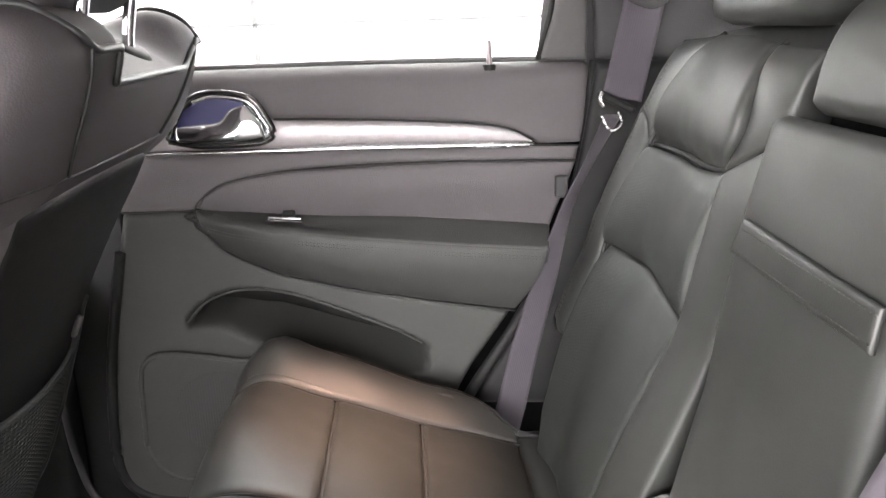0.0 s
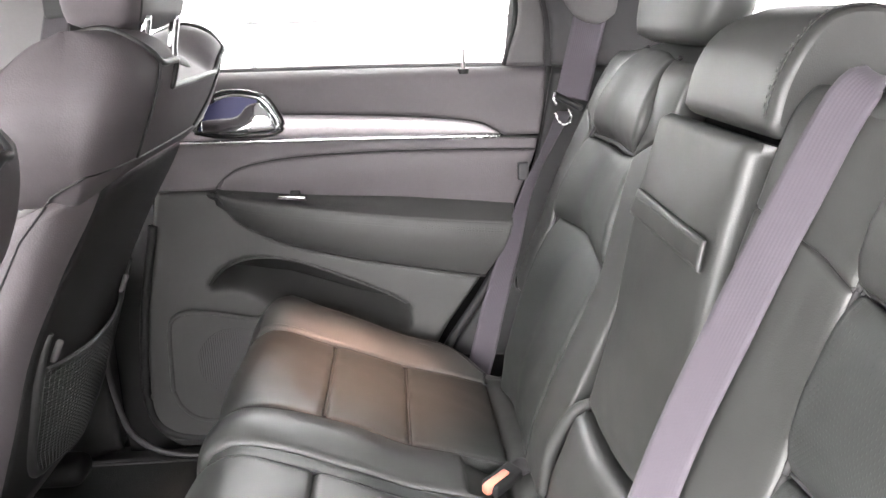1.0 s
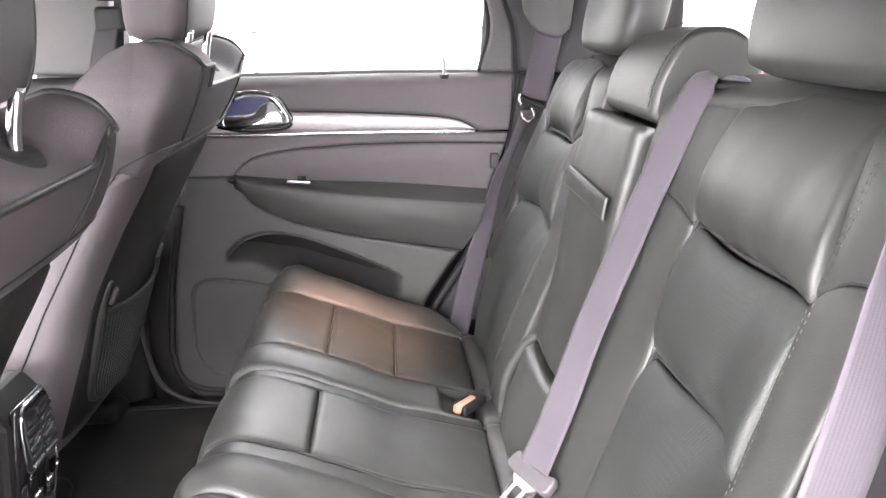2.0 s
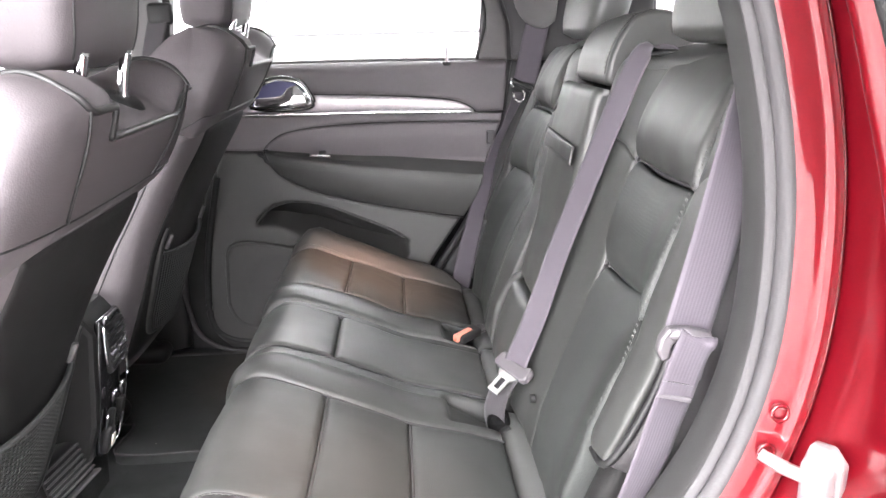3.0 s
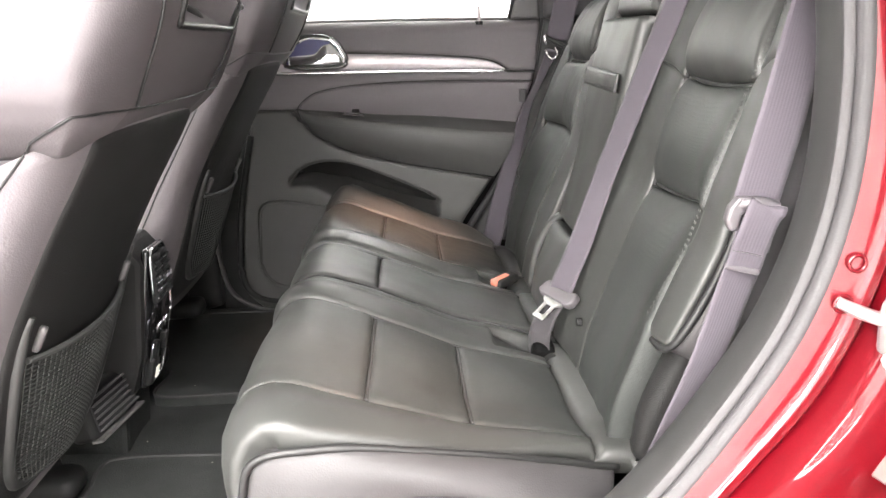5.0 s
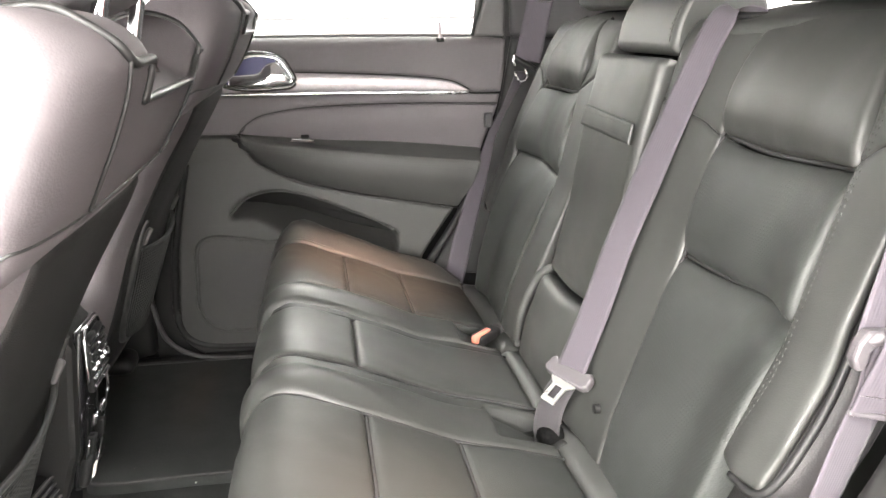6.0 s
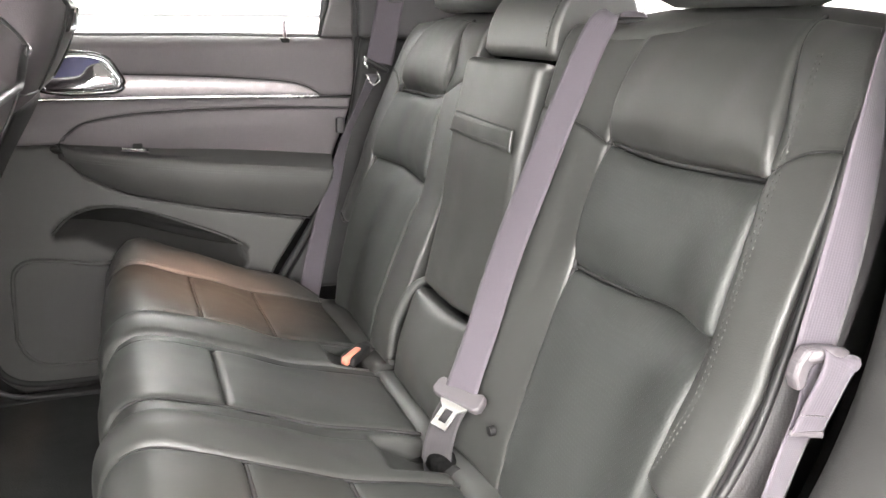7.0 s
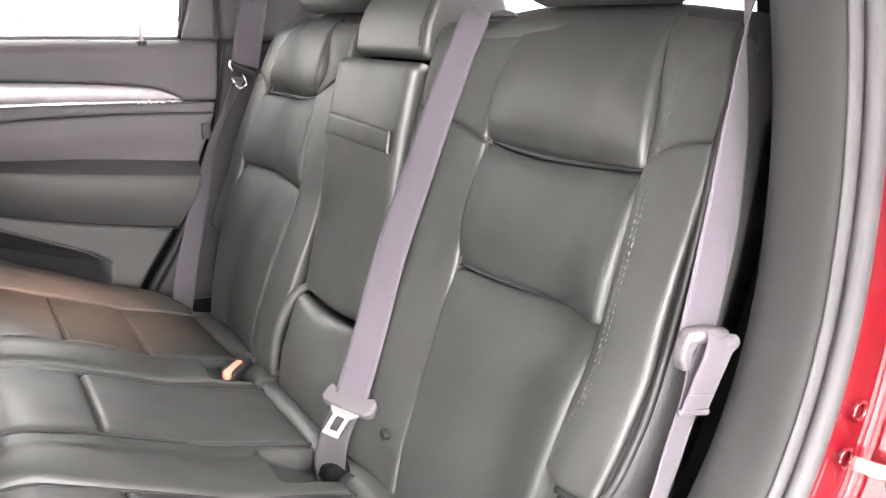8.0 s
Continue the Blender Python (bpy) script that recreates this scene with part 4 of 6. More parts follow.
# ---------------------------------------------------------------- rear bench: cushions
PROF = [(0.020, 0.764), (-0.030, 0.766), (-0.080, 0.773), (-0.150, 0.793), (-0.232, 0.815), (-0.300, 0.844), (-0.355, 0.866), (-0.400, 0.882), (-0.440, 0.893), (-0.472, 0.890), (-0.498, 0.868), (-0.510, 0.83), (-0.507, 0.77), (-0.488, 0.70), (-0.47, 0.64)]
prof_f = spline(PROF)(np.linspace(0, 1, 300))
prof_s = np.r_[0, np.cumsum(np.linalg.norm(np.diff(prof_f, axis=0), axis=1))]
front_i = int(np.argmin(prof_f[:, 0]))


def s_at(x):
    """Arc length on the cushion's profile at x, counted from the bight; beyond the front edge it runs on down."""
    return float(np.interp(-x, -prof_f[:front_i + 1, 0], prof_s[:front_i + 1]))


S_END = float(prof_s[-1])


def cushion_surf(b, r, t, l, raise_outer=0.0):
    """A patch of the cushion: curves in y and arc length."""
    c = coons(b, r, t, l)

    def at(u, v):
        p = c(u, v)
        y, s = p[..., 0], p[..., 1]
        x = np.interp(s, prof_s, prof_f[:, 0])
        z = np.interp(s, prof_s, prof_f[:, 1])
        x = x + 0.030 * raise_outer * np.clip((np.abs(y) - 0.52) / 0.14, 0, 1) ** 2 * np.clip((-0.40 - x) / 0.09, 0, 1)
        back = np.clip((x + 0.40) / 0.36, 0, 1)
        far = (y > 0.0) * 1.0
        side = np.clip((np.abs(y) - 0.40 - 0.14 * far) / (0.15 - 0.05 * far), 0, 1)
        z = z - far * 0.010 * np.clip((y - 0.30) / 0.2, 0, 1) * np.clip((x + 0.46) / 0.08, 0, 1) + raise_outer * (0.028 + 0.020 * far) * side * side * (3 - 2 * side) * (0.55 * far + (1 - far) * (0.25 + 0.75 * back)) * (x < -0.02)
        return np.stack([x, y, z], -1)
    return at


SA, SB, SC, SD = s_at(-0.085), s_at(-0.230), s_at(-0.352), S_END
S0 = s_at(0.015)
SF = s_at(-0.485)


def quad(y0, y1, s0, s1):
    return [(y0, s0), (y1, s0)], [(y1, s0), (y1, s1)], [(y0, s1), (y1, s1)], [(y0, s0), (y0, s1)]


def buckle_dent(P):
    """The two recesses that hold the buckles, cut into the cushions' inner edges."""
    x, y = P[..., 0], P[..., 1]
    out = np.zeros(x.shape)
    for x0, x1, y0, y1 in ((-0.172, -0.070, -0.205, -0.095), (-0.160, -0.060, 0.160, 0.280)):
        ex = np.clip(np.minimum((x - x0) / 0.010, (x1 - x) / 0.008), 0, 1)
        ey = np.clip(np.minimum(y - y0, y1 - y) / 0.010, 0, 1)
        out = out - (0.010 + 0.026 * np.clip((x - x0) / (x1 - x0), 0, 1)) * ex * ex * (3 - 2 * ex) * ey * ey * (3 - 2 * ey)
    return out


def cushion_seam(line, parent, raise_outer=0.0, sink=0.0042):
    """A dark cord between two panels, thread and crease shade in one, along a line of y and arc length on the cushion.
    """
    f = spline(line)(np.linspace(0, 1, 40))
    pts = cushion_surf([(y, s) for y, s in f], [f[-1], f[-1] + 1e-4], [(y + 1e-4, s) for y, s in f], [f[0], f[0] + 1e-4], raise_outer)(np.linspace(0, 1, 40), np.zeros(40))
    tube("seam", [(x, y, z - sink) for x, y, z in pts], 0.0024, SEAM, parent, n=80, smooth=False, sides=6)


def outboard_cushion(side, label):
    """One outer seat: three panels between bolsters, a rear roll, a side boxing with piping. side -1: beside the open door."""
    m = lambda y: side * y
    cu = thing("rear_seat_cushion", (-0.25, side * 0.44, 0.56), label, "seat cushion", "rear bench cushions")
    if side < 0:
        inner = [(0.230, SA), (0.231, SB), (0.229, SC), (0.216, s_at(-0.44)), (0.205, SF), (0.200, SD)]
        outer = [(0.505, SA), (0.528, SB), (0.549, SC), (0.546, s_at(-0.44)), (0.541, SF), (0.545, SD)]
        rim = [(0.540, SA), (0.597, SB), (0.640, SC), (0.653, s_at(-0.44)), (0.648, SF), (0.638, SD)]
    else:
        inner = [(0.262, SA), (0.260, SB), (0.264, SC), (0.255, s_at(-0.44)), (0.245, SF), (0.240, SD)]
        outer = [(0.550, SA), (0.556, SB), (0.548, SC), (0.545, s_at(-0.44)), (0.541, SF), (0.545, SD)]
        rim = [(0.575, SA), (0.630, s_at(-0.15)), (0.642, SB), (0.650, SC), (0.653, s_at(-0.44)), (0.648, SF), (0.638, SD)]

    def seg(line, a, b):
        f = spline(line)(np.linspace(0, 1, 200))
        out = [(float(np.interp(s, f[:, 1], f[:, 0])), s) for s in np.linspace(a, b, 6)]
        return [(m(y), s) for y, s in out]
    for nm, a, b, mt in (("rear_panel", SA, SB, PERFO), ("middle_panel", SB, SC, PERFO), ("front_panel", SC, SD, LEATHER)):
        L, R = seg(inner, a, b), seg(outer, a, b)
        pad(nm, cushion_surf([L[0], R[0]], R, [L[-1], R[-1]], L, 1.0), mt, cu, (0, 0, 1), bulge=0.007, rnd=0.009, depth=0.03, nu=26, nv=26 if nm == "front_panel" else 18)
    for a in (SB, SC):
        L, R = seg(inner, a, a + 1e-4), seg(outer, a, a + 1e-4)
        cross = cushion_surf([L[0], R[0]], [R[0], R[-1]], [L[-1], R[-1]], [L[0], L[-1]], 1.0)(np.linspace(0.02, 0.98, 24), np.zeros(24))
        tube("seam", [(x, y, z - 0.0042) for x, y, z in cross], 0.0026, SEAM, cu, n=40, smooth=False, sides=6)
    # inner bolster strip
    L = [(m(0.118), s) for s in np.linspace(SA, SD, 6)] if side < 0 else [(m(0.158), s) for s in np.linspace(SA, SD, 6)]
    R = seg(inner, SA, SD)
    pad("inner_bolster", cushion_surf([L[0], R[0]], R, [L[-1], R[-1]], L, 1.0), LEATHER, cu, (0, 0, 1), bulge=0.012, rnd=0.010, depth=0.03, nu=44, nv=150, dent=buckle_dent)
    cushion_seam(seg(inner, SA, SF), cu, 1.0)
    # outer bolster, narrowing to the rear
    L = seg(outer, SA, SD)
    R = [(m(y), s) for y, s in rim]
    pad("outer_bolster", cushion_surf([L[0], R[0]], R, [L[-1], R[-1]], L, 1.0), LEATHER, cu, (0, 0, 1), bulge=0.008, rnd=0.009, depth=0.03, nu=22, nv=40)
    tube("seam", [(x, y, z - 0.0045) for x, y, z in cushion_surf([L[0], R[0]], R, [L[-1], R[-1]], L, 1.0)(np.zeros(40), np.linspace(0.0, 0.80, 40))], 0.0026, SEAM, cu, n=60, smooth=False, sides=6)
    stitches("bolster_stitching", [tuple(p) for p in cushion_surf([L[0], R[0]], R, [L[-1], R[-1]], L, 1.0)(np.full(30, 0.12), np.linspace(0.45, 0.95, 30)) + np.array([0, 0, 0.004])], cu, THREAD, 0.004, 0.003, 0.0005)
    # rear roll against the backrest
    pad("rear_roll", cushion_surf(*quad(m(0.12 if side < 0 else 0.16), m(0.545 if side < 0 else 0.572), S0, SA), 1.0), LEATHER, cu, (0, 0, 1), bulge=0.014, rnd=0.014, depth=0.03, nu=24, nv=14)
    # side boxing and piping
    top = [(-0.465, m(0.655), 0.742), (-0.474, m(0.657), 0.80), (-0.472, m(0.657), 0.835), (-0.465, m(0.657), 0.858), (-0.445, m(0.657), 0.870), (-0.400, m(0.655), 0.873), (-0.350, m(0.646), 0.868), (-0.230, m(0.612), 0.836), (-0.130, m(0.575), 0.802), (-0.062, m(0.546), 0.775)]
    if side > 0:
        along = cushion_surf([L[0], R[0]], R, [L[-1], R[-1]], L, 1.0)(np.ones(7), np.linspace(0.46, 0.0, 7))
        top = top[:5] + [(x, y + 0.002, z - 0.006) for x, y, z in along]
    low = [(-0.352, m(0.668), 0.68), (-0.354, m(0.667), 0.737), (-0.344, m(0.665), 0.777), (-0.331, m(0.663), 0.797), (-0.306, m(0.660), 0.812), (-0.256, m(0.655), 0.808), (-0.169, m(0.64), 0.785), (-0.075, m(0.59), 0.745)]
    top_up = [(-0.460, m(0.655), 0.66)] + top
    low_up = [(-0.352, m(0.668), 0.66)] + low[1:]
    pad("side_boxing", coons(low_up, [low_up[-1], top_up[-1]], top_up, [low_up[0], top_up[0]]), LEATHER_S, cu, (0, side, 0), bulge=0.010, rnd=0.008, depth=0.03, nu=50, nv=16, label="smooth grey leather side boxing")
    tube("piping", [(x, y + side * 0.002, z) for x, y, z in top_up], 0.0042, PIPING, cu, "black leather piping", n=90)
    tube("lower_piping", [(x, y + side * 0.002, z) for x, y, z in low_up], 0.0032, PIPING, cu, n=70)
    # hard shield below
    shield = coons([(-0.350, m(0.655), 0.66), (-0.05, m(0.655), 0.66)], [(-0.05, m(0.655), 0.66), (-0.03, m(0.60), 0.745)], [(-0.338, m(0.655), 0.780), (-0.306, m(0.65), 0.805), (-0.256, m(0.645), 0.801), (-0.169, m(0.63), 0.778), (-0.03, m(0.60), 0.745)], [(-0.350, m(0.655), 0.66), (-0.345, m(0.656), 0.75), (-0.338, m(0.655), 0.780)])
    pad("side_shield", shield, SHELL_L, cu, (0, side, 0), bulge=0.006, rnd=0.006, depth=0.03, nu=30, nv=14, label="grey plastic hinge shield")
    lever = coons([(-0.345, m(0.668), 0.70), (-0.16, m(0.668), 0.69)], [(-0.16, m(0.668), 0.69), (-0.165, m(0.668), 0.742)], [(-0.345, m(0.668), 0.735), (-0.325, m(0.668), 0.750), (-0.25, m(0.668), 0.744), (-0.19, m(0.668), 0.752), (-0.165, m(0.668), 0.742)], [(-0.345, m(0.668), 0.70), (-0.345, m(0.668), 0.735)])
    pad("fold_lever", lever, DARKP, cu, (0, side, 0.2), bulge=0.008, rnd=0.008, depth=0.015, nu=24, nv=10, label="black folding lever")
    return cu


outboard_cushion(-1, "black leather outer seat cushion with stitched panels and piping")
outboard_cushion(1, "black leather outer seat cushion beside the closed door")

mid_cushion = thing("rear_seat_cushion", (-0.25, 0.02, 0.56), "black leather middle seat cushion, flat and unpiped", "seat cushion", "rear bench cushions")
for nm, a, b, mt in (("rear_panel", SA, SC, LEATHER), ("front_panel", SC, SD, LEATHER)):
    pad(nm, cushion_surf(*quad(-0.081, 0.124, a, b)), mt, mid_cushion, (0, 0, 1), bulge=0.006, rnd=0.009, depth=0.03, nu=22, nv=30)
for yw in (-0.081, 0.124):
    cushion_seam([(yw, s) for s in np.linspace(SA, SF, 12)], mid_cushion)
pad("near_edge", cushion_surf(*quad(-0.116, -0.081, SA, SD)), LEATHER, mid_cushion, (0, 0, 1), bulge=0.001, rnd=0.004, depth=0.03, nu=16, nv=150, dent=lambda P: buckle_dent(P) - 0.005)
pad("far_edge", cushion_surf(*quad(0.124, 0.156, SA, SD)), LEATHER, mid_cushion, (0, 0, 1), bulge=0.001, rnd=0.004, depth=0.03, nu=10, nv=36, dent=lambda P: np.full(P.shape[:-1], -0.005))
pad("rear_roll", cushion_surf(*quad(-0.116, 0.156, S0, SA)), LEATHER, mid_cushion, (0, 0, 1), bulge=0.010, rnd=0.012, depth=0.03, nu=18, nv=12)
part("frame", prism([(-0.46, 0.60), (-0.46, 0.70), (-0.44, 0.80), (-0.30, 0.78), (-0.10, 0.735), (0.02, 0.735), (0.02, 0.60)], 1, -0.64, 0.64, 0.004), DARKP, mid_cushion, "black cushion underside")

# ---------------------------------------------------------------- rear bench: backrests
BX = np.array([(0.66, -0.085), (0.74, -0.062), (0.84, -0.034), (0.95, 0.014), (1.055, 0.060), (1.207, 0.100), (1.30, 0.128), (1.35, 0.148), (1.40, 0.170)])
BN = np.array([-0.935, 0.0, 0.355])


def back_set(y, z):
    """Tilts and skews the middle and far backrests to fit the camera's view."""
    return np.interp(y, [-0.240, -0.19, -0.11, -0.1045, -0.104, 0.15, 0.235, 0.505, 0.60], [0.0, -0.004, -0.028, -0.028, -0.019, -0.022, -0.030, 0.004, 0.010]) * np.interp(z, [0.76, 0.92, 1.20], [0.3, 0.8, 1.1])


def back_base(y, z, lift=0.0, bolster=1.0):
    x = np.interp(z, BX[:, 0], BX[:, 1]) + back_set(y, z)
    ay = np.abs(y)
    s = np.clip((ay - 0.42) / 0.15, 0, 1)
    f = np.interp(z, [0.80, 0.95, 1.10, 1.22, 1.36], [0.030, 0.045, 0.045, 0.028, 0.012])
    fall = np.clip((ay - 0.606) / 0.022, 0, 1)
    x = x - bolster * (f * s * s * (3 - 2 * s)) + bolster * 0.026 * fall * fall - lift
    top = np.clip((z - 1.325) / 0.035, 0, 1)
    x = x + 0.022 * top * top
    return np.stack([x, y, z], -1)


def back_surf(b, r, t, l, lift=0.0, bolster=1.0):
    c = coons(b, r, t, l)

    def at(u, v):
        p = c(u, v)
        lf = lift(p[..., 1]) if callable(lift) else lift
        return back_base(p[..., 0], p[..., 1], lf, bolster)
    return at


def seatback(side, label):
    """One outer backrest with head panel, two ribs, side strips, a core and a headrest on two posts."""
    m = lambda y: side * y
    sb = thing("folding_rear_seat", (0.05, side * 0.40, 0.74), label, "rear seat", "folding rear seats")
    ins = 0.109 if side < 0 else 0.160
    up = 0.0 if side < 0 else 1.0          # the far seat's seams lie a little higher
    IN_HI = [(m(0.239), 1.207 + 0.022 * up), (m(0.243 - 0.020 * up), 1.28), (m(0.252), 1.352)]
    OUT_HI = [(m(0.529), 1.214), (m(0.518), 1.27), (m(0.487), 1.356)]
    HEADB = [(m(0.239), 1.207 + 0.022 * up), (m(0.33), 1.201 + 0.016 * up), (m(0.43), 1.204 + 0.009 * up), (m(0.529), 1.214)]
    RIBB = [(m(0.238), 1.053 + 0.016 * up), (m(0.33), 1.055 + 0.014 * up), (m(0.44), 1.064 + 0.006 * up), (m(0.540), 1.077)]
    IN_MID = [(m(0.238), 1.053 + 0.016 * up), (m(0.236), 1.13), (m(0.239), 1.207 + 0.022 * up)]
    OUT_MID = [(m(0.540), 1.077), (m(0.537), 1.14), (m(0.529), 1.214)]
    LOWB = [(m(0.268), 0.775), (m(0.40), 0.775), (m(0.505), 0.775)]
    IN_LO = [(m(0.268), 0.775), (m(0.258), 0.90), (m(0.238), 1.053 + 0.016 * up)]
    OUT_LO = [(m(0.505), 0.775), (m(0.530), 0.92), (m(0.540), 1.077)]
    pad("head_panel", back_surf(HEADB, OUT_HI, [(m(0.252), 1.352), (m(0.37), 1.358), (m(0.487), 1.356)], IN_HI, lambda z: np.interp(z - 0.018 * up, [1.195, 1.205, 1.218, 1.236, 1.265, 1.30, 1.34], [-0.016, -0.010, 0.002, 0.010, 0.013, 0.008, 0.0])), LEATHER, sb, BN, bulge=0.004, rnd=0.007, depth=0.04, nu=26, nv=24)
    pad("upper_rib", back_surf(RIBB, OUT_MID, HEADB, IN_MID, lambda z: np.interp(z - 0.014 * up, [1.045, 1.056, 1.070, 1.09, 1.12, 1.165, 1.190, 1.202, 1.215], [-0.014, -0.008, 0.001, 0.007, 0.009, 0.006, 0.002, -0.005, -0.014])), PERFO, sb, BN, bulge=0.006, rnd=0.006, depth=0.04, nu=26, nv=24)
    pad("lower_rib", back_surf(LOWB, OUT_LO, RIBB, IN_LO, lambda z: np.interp(z - 0.014 * up, [0.775, 0.93, 1.00, 1.032, 1.048, 1.062], [0.0, 0.005, 0.006, 0.003, -0.004, -0.014])), PERFO, sb, BN, bulge=0.010, rnd=0.006, depth=0.04, nu=26, nv=30)
    # dark cords sunk in the grooves paint the shade of the creases
    groove = lambda pts, sink: tube("seam", [tuple(back_base(np.array(y), np.array(z), -sink)) for y, z in spline(pts)(np.linspace(0, 1, 16))], 0.0030, SEAM, sb, n=40, smooth=False, sides=6)
    groove(HEADB, 0.0145)
    groove(RIBB, 0.0130)
    for pts in (IN_LO, IN_MID, IN_HI, OUT_LO[1:], OUT_MID, OUT_HI):
        groove(pts, 0.0058)
    # inner strip in two pieces, joined by a slanting seam
    jo, ji = (m(0.239), 1.207 + 0.022 * up), (m(ins), 1.243 + 0.026 * up)
    pad("inner_strip_upper", back_surf([ji, jo], IN_HI, [(m(ins), 1.350), (m(0.252), 1.352)], [ji, (m(ins), 1.350)]), LEATHER, sb, BN, bulge=0.004, rnd=0.005, depth=0.04, nu=16, nv=18)
    pad("inner_strip_lower", back_surf([(m(ins), 0.775), (m(0.268), 0.775)], IN_LO + IN_MID[1:], [ji, jo], [(m(ins), 0.775), ji]), LEATHER, sb, BN, bulge=0.004, rnd=0.005, depth=0.04, nu=16, nv=36)
    groove([jo, ji], 0.0050)
    # outer bolster in two pieces
    ko, ki = (m(0.604), 1.252), (m(0.527), 1.221)
    groove([ki, (m(0.56), 1.244), ko], 0.0055)
    pad("outer_bolster_upper", back_surf([ki, (m(0.56), 1.244), ko], [ko, (m(0.594), 1.30), (m(0.576), 1.348)], [(m(0.487), 1.356), (m(0.576), 1.348)], [ki] + OUT_HI[1:]), LEATHER, sb, BN, bulge=0.006, rnd=0.006, depth=0.04, nu=18, nv=18)
    pad("outer_bolster_lower", back_surf([(m(0.528), 0.942), (m(0.565), 0.941), (m(0.606), 0.947)], [(m(0.606), 0.947), (m(0.614), 1.00), (m(0.616), 1.10), ko], [ki, (m(0.56), 1.244), ko], [(m(0.528), 0.942)] + OUT_LO[2:] + OUT_MID[1:-1] + [ki]), LEATHER, sb, BN, bulge=0.003, rnd=0.006, depth=0.04, nu=18, nv=40)
    pad("bolster_foot", back_surf([(m(0.505), 0.775), (m(0.560), 0.79)], [(m(0.560), 0.79), (m(0.572), 0.86), (m(0.588), 0.944)], [(m(0.526), 0.938), (m(0.588), 0.944)], [(m(0.505), 0.775), (m(0.526), 0.938)], -0.030), SHELL, sb, BN, bulge=0.006, rnd=0.012, depth=0.03, nu=14, nv=20)
    line = [(m(0.550), 0.965), (m(0.560), 1.00), (m(0.566), 1.05), (m(0.562), 1.15), (m(0.553), 1.24), (m(0.540), 1.33)]
    for d in (-0.0025, 0.0025):
        stitches("bolster_stitching", [tuple(back_base(np.array(y + d), np.array(z), 0.012)) for y, z in line], sb, THREAD, 0.0035, 0.0032, 0.00034)
    edge = [(m(0.560), 0.938), (m(0.598), 0.941), (m(0.614), 0.957), (m(0.618), 0.995), (m(0.618), 1.05), (m(0.614), 1.17), (m(0.600), 1.26), (m(0.576), 1.345)]
    tube("piping", [tuple(back_base(np.array(y), np.array(z), -0.004)) for y, z in edge], 0.0042, PIPING, sb, "black leather piping", n=80)
    # side boxing behind the piping
    e0 = [tuple(back_base(np.array(y), np.array(z), -0.006)) for y, z in edge]
    e1 = [(x + 0.050, y + side * 0.008, z - 0.02) for x, y, z in e0]
    pad("side_boxing", coons(e0, [e0[-1], e1[-1]], e1, [e0[0], e1[0]]), LEATHER_S, sb, (0, side, 0), bulge=0.006, rnd=0.008, depth=0.02, nu=30, nv=10)
    # core and rear board
    bx = lambda y: float(back_set(np.array(m(y)), np.array(1.30)))
    core = coons([(0.02, m(ins + 0.01), 0.76), (0.02, m(0.53), 0.76)], [(0.02, m(0.53), 0.76), (0.125, m(0.545), 1.05), (0.205, m(0.545), 1.335)], [(0.205, m(ins + 0.01), 1.335), (0.205, m(0.545), 1.335)], [(0.02, m(ins + 0.01), 0.76), (0.205, m(ins + 0.01), 1.335)])
    pad("core", core, LEATHER, sb, BN, bulge=0.0, rnd=0.02, depth=0.09, nu=14, nv=20)
    top = coons([(0.150 + bx(ins), m(ins), 1.340), (0.152 + bx(0.37), m(0.37), 1.347), (0.150 + bx(0.585), m(0.585), 1.338)], [(0.150 + bx(0.585), m(0.585), 1.338), (0.215, m(0.575), 1.352), (0.285, m(0.57), 1.315)], [(0.285, m(ins), 1.318), (0.285, m(0.57), 1.315)], [(0.150 + bx(ins), m(ins), 1.340), (0.215, m(ins), 1.356), (0.285, m(ins), 1.318)])
    pad("top_panel", top, LEATHER, sb, (0, 0, 1), bulge=0.012, rnd=0.012, depth=0.05, nu=22, nv=16)
    # headrest
    hc = 0.370 if side < 0 else 0.345
    hr = headrest("headrest", sb, 0.170, m(hc), 1.366, 0.145, 0.20, 0.095, -12, LEATHER, back=0.045)
    return sb


def ring_box(cx, cy, z, hx, hy, e=3.2, n=40):
    out = []
    for a in np.linspace(0, 2 * math.pi, n, endpoint=False):
        c, s = math.cos(a), math.sin(a)
        out.append((cx + hx * math.copysign(abs(c) ** (2 / e), c), cy + hy * math.copysign(abs(s) ** (2 / e), s), z))
    return out


